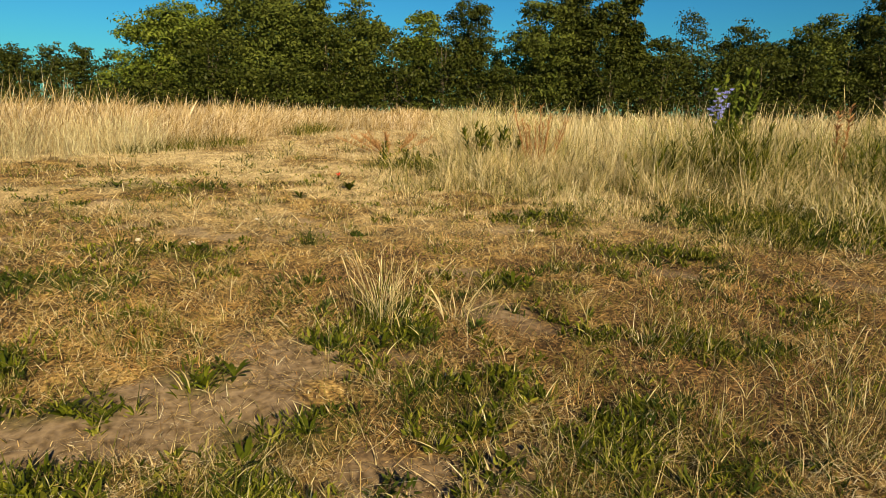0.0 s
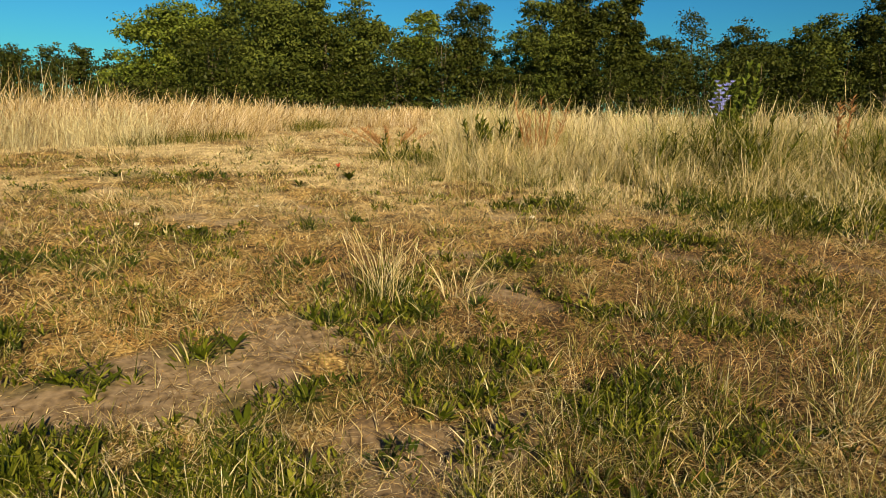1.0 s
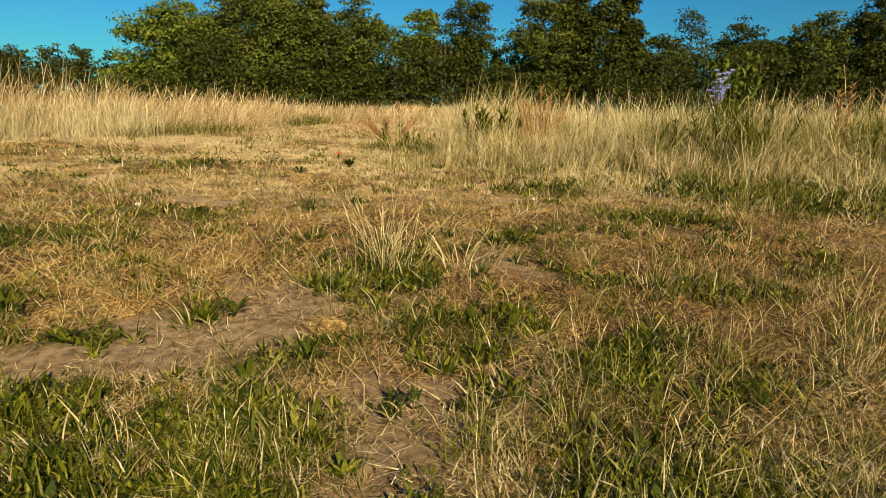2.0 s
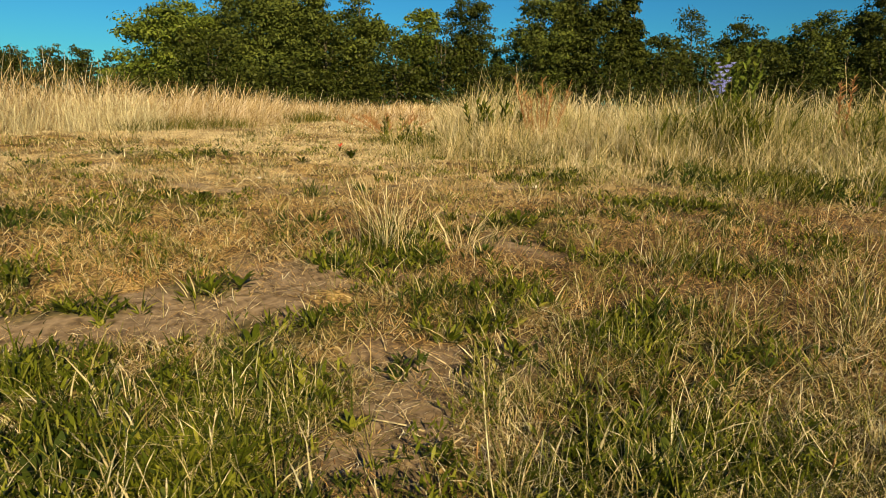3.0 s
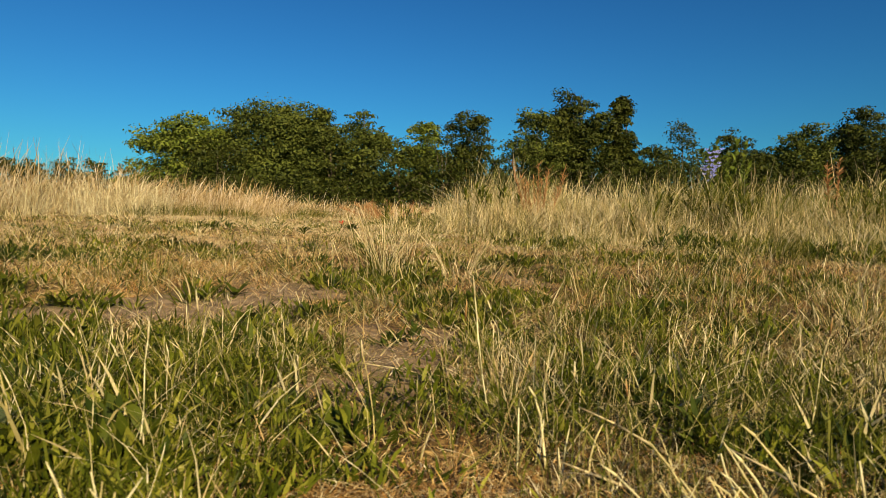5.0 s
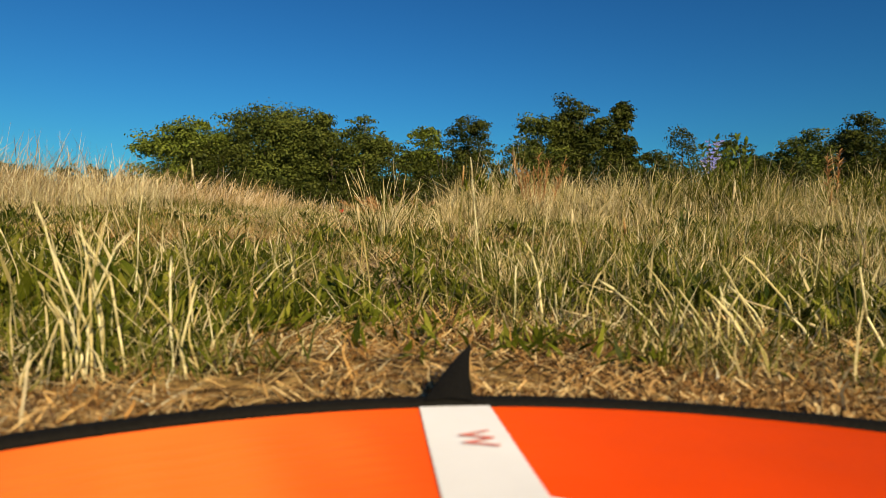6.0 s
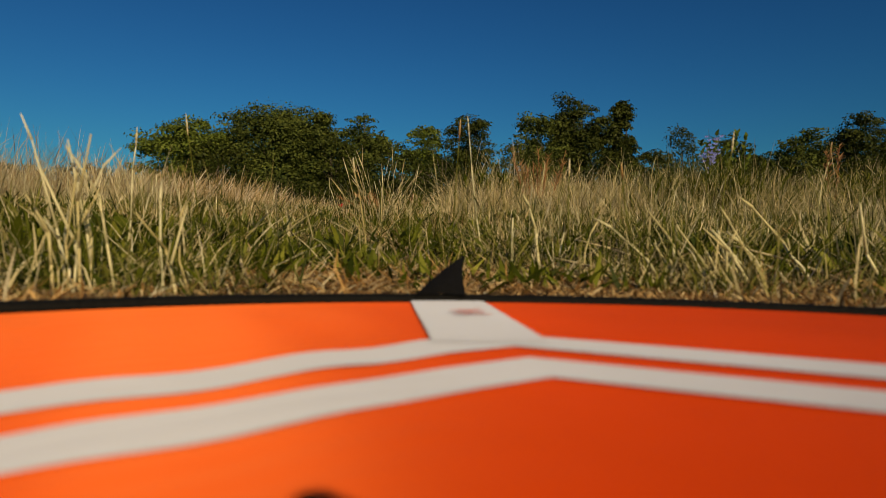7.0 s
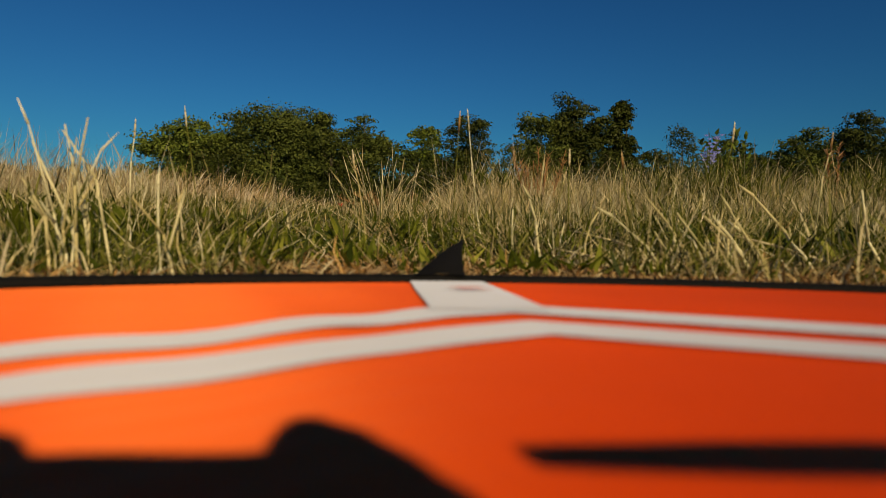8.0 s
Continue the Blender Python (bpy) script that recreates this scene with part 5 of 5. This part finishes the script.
def leafy_stalk(name, label, x, y, h, n, mat, seed, wide=.02, spread=.12, category="wild plant"):
    rng = np.random.default_rng(seed)
    t = empty(name, at_ground(x, y), label, category)
    for i in range(n):
        q = Vector((rng.normal(0, spread), rng.normal(0, spread), h * rng.uniform(.7, 1.05)))
        bm = bmesh.new()
        stalk(bm, (q.x * .3, q.y * .3, 0), q, .005)
        part("stem", bm, mat, t)
        m = 64
        u = rng.uniform(.15, 1, m)
        P = np.stack([q.x * (.3 + .7 * u), q.y * (.3 + .7 * u), q.z * u], 1)
        link_mesh("leaves", *strips(P, rng.uniform(.04, .11, m), np.full(m, wide), rng.uniform(.3, .8, m), rng.uniform(0, .4, m), BLADE), mat, t)
    return t


leafy_stalk("tall_weed", "tall yellow-green leafy weed among the dry grass", 1.0, 8.2, .58, 6, M_weed, 301)
leafy_stalk("tall_weed", "tall green leafy weed among the dry grass", 1.25, 8.0, .5, 6, M_weed, 302)
leafy_stalk("tall_weed", "tall green leafy weed below blue flowers", 4.0, 7.5, .75, 7, M_weed, 303, .014, .22)
leafy_stalk("tall_weed", "tall green leafy weed below blue flowers", 3.7, 7.2, .6, 6, M_green, 304, .013, .25)
leafy_stalk("tall_weed", "pale green leafy bush behind the flowers", 4.9, 9.6, 1.32, 16, M_leaf_light, 305, .05, .2)
for i, (x, y, h, k) in enumerate([(3.3, 6.7, .62, 7), (3.55, 6.4, .58, 7), (3.85, 6.7, .7, 7), (5.2, 6.2, .7, 6), (5.6, 6.6, .8, 6), (2.5, 6.7, .45, 5)]):
    leafy_stalk("tall_weed", "green leafy weed standing among the tall grass", x, y, h, k, M_weed if i % 2 else M_green, 330 + i, .010, .22)
leafy_stalk("sorrel_plant", "rust-red seeding sorrel among the dry grass", 1.62, 7.7, .80, 12, M_rust, 306, .007, .16)
leafy_stalk("sorrel_plant", "rust-red seeding sorrel beside the worn strip", -.15, 10.2, .30, 14, M_rust, 307, .007, .36)
leafy_stalk("sorrel_plant", "rust-red seeding sorrel stalk among tall grass", 5.0, 7.2, .95, 2, M_rust, 308, .02, .06)
for i, (x, y, h) in enumerate([(-3.2, 9.2, .36), (-3.0, 9.7, .40), (-2.8, 10.2, .38), (-3.5, 8.8, .32), (-2.6, 10.9, .32), (-2.2, 14.4, .46), (-2.1, 15.2, .5), (-2.05, 16.0, .5), (-2.0, 16.8, .44), (-4.9, 7.7, .28)]):
    grass_tuft("green grass patch at the edge of the dry stand", x, y, 170, h, .008 if y < 11 else .011, .24 if y < 11 else .3, M_green, (.0, .4), 320 + i, .08)

for i, (x, y, h) in enumerate([(4.6, 5.9, .3), (5.0, 6.4, .36), (5.5, 6.0, .32), (4.2, 6.2, .3), (3.0, 6.5, .28), (2.0, 7.2, .3), (1.4, 7.9, .34), (-.3, 8.15, .2), (-.05, 8.1, .26), (.32, 8.0, .3), (.52, 8.1, .34), (.75, 8.0, .34), (3.6, 5.9, .22), (1.25, 6.3, .16), (2.6, 5.8, .2), (3.2, 4.9, .16), (3.6, 5.2, .18), (4.0, 4.9, .2), (4.4, 5.3, .22), (3.9, 5.6, .22), (3.3, 5.5, .18), (4.8, 5.6, .26), (4.3, 4.7, .16), (2.7, 5.1, .16)]):
    grass_tuft("green grass tuft at the foot of the mixed stand", x, y, 190, h, .0062, .2, M_mixed if i in (0, 2, 4, 6) else M_green, (.0, .65), 340 + i, .05)
for i, (x, y, h, k) in enumerate([(4.5, 6.0, .55, 6), (5.0, 5.7, .5, 6), (5.4, 5.9, .6, 6), (4.8, 6.4, .65, 6), (2.9, 6.9, .55, 5)]):
    leafy_stalk("tall_weed", "green leafy weed standing among the tall grass", x, y, h, k, M_weed if i % 2 else M_green, 360 + i, .010, .25)


def seed_stalk(x, y, h, seed):
    """One thin flowering grass stalk with its seed head."""
    rng = random.Random(seed)
    t = empty("grass_stalk", at_ground(x, y), "thin tall grass stalk with a dry seed head", "grass stalk", "tall grass stalks")
    lean = Vector((rng.uniform(-.12, .12), rng.uniform(-.1, .1), 1))
    pts = [lean * (h * u) + Vector((rng.uniform(-.004, .004), 0, 0)) for u in (0, .35, .7, .86)]
    bm = bmesh.new()
    for a, b, r in zip(pts, pts[1:], (.0011, .0009, .0008)):
        tapered(bm, a, b, r, r * .85, 6)
    part("stem", bm, M_cane if seed % 2 else M_mixed, t, smooth_shade=True)
    bm = bmesh.new()
    tip = pts[3] + lean * (h * .14)
    for a, b, ra, rb in ((0, .3, .0007, .0014), (.3, .7, .0014, .0012), (.7, 1, .0012, .0004)):
        tapered(bm, pts[3].lerp(tip, a), pts[3].lerp(tip, b), ra, rb, 7)
    part("seed_head", bm, M_bleached if seed % 3 else M_old, t, "narrow dry seed head", True)
    leaf = strips(np.array([[0, 0, .01], [0, 0, h * .25]]), np.array([h * .4, h * .35]), np.array([.003, .0026]), np.array([.3, .5]), np.array([.4, .5]), BLADE,
                  az=np.array([rng.uniform(0, 6), rng.uniform(0, 6)]), turn=np.array([0.3, 1.2]))
    for i in range(2):
        link_mesh("blade", leaf[0][i * 8:i * 8 + 8], leaf[1][:3], M_mixed, t)


for i, (x, y, h) in enumerate([(-0.316, 0.962, 0.225), (-0.383, 0.867, 0.188), (0.042, 0.888, 0.223), (0.111, 1.034, 0.251), (0.391, 0.814, 0.195), (0.577, 0.902, 0.207), (0.182, 0.778, 0.157), (-0.068, 0.895, 0.166), (0.248, 0.723, 0.146)]):
    seed_stalk(x, y, h, 700 + i)


# white meadow flowers and pale stones
for x, y, h in ((3.05, 6.3, .09), (3.12, 6.38, .07), (2.85, 6.1, .06), (3.6, 5.6, .10), (3.68, 5.6, .09), (3.55, 5.72, .08)):
    d = empty("white_flower", at_ground(x, y), "small white meadow flower on a thin stem", "flower", "white meadow flowers")
    bm = bmesh.new()
    stalk(bm, (0, 0, 0), (0, 0, h), .003)
    part("stem", bm, M_green, d)
    flower_head("bloom", (0, 0, h), .024, 8, M_white_petal, d)
for x, y, r in ((-1.35, 4.27, .024), (-1.69, 4.28, .020), (-1.1, 5.05, .018), (.95, 4.72, .02)):
    bm = bmesh.new()
    bmesh.ops.create_icosphere(bm, subdivisions=2, radius=r)
    for v in bm.verts:
        v.co *= 1 + .3 * (noise.noise(v.co * 60 + Vector((x, y, 0))))
        v.co.z *= .6
    st = part("stone", bm, M_stone, smooth_shade=True)
    st.matrix_basis = at_ground(x, y, 30, sink=-r * .3)
    tagged(st, "small pale stone lying on the dry ground", "stone", "pale stones")

# lying straws and twigs that stand out on the worn strip
TWIGS = [(-.08, 1.50, .12, 60, .35), (.0, 1.52, .10, 20, .1), (-.16, 1.52, .13, 130, .5), (-.09, 1.78, .09, 110, .6), (.10, 1.62, .13, 140, .45), (.14, 1.0, .06, 100, .5),
         (.27, .72, .12, 150, .3), (-.16, .62, .07, 120, .5), (-.25, .60, .16, 10, .05), (.35, .80, .18, 130, .35), (.46, .62, .16, 120, .4), (.0, 1.32, .12, 160, .15)]
for i, (x, y, ln, turn, up) in enumerate(TWIGS):
    bm = bmesh.new()
    p = [Vector((0, 0, .002))]
    for k in range(1, 4):
        p.append(Vector((ln * k / 3, .006 * math.sin(i + k), .002 + ln * up * (k / 3) * (1 - .25 * k / 3))))
    for k in range(3):
        tapered(bm, p[k], p[k + 1], .0022 - .0004 * k, .0018 - .0004 * k, 6)
    tw = part("straw_stalk", bm, M_bleached, smooth_shade=True)
    tw.matrix_basis = at_ground(x, y, turn, sink=.001)
    tagged(tw, "single bleached straw stalk on the ground", "straw", "loose straw stalks")
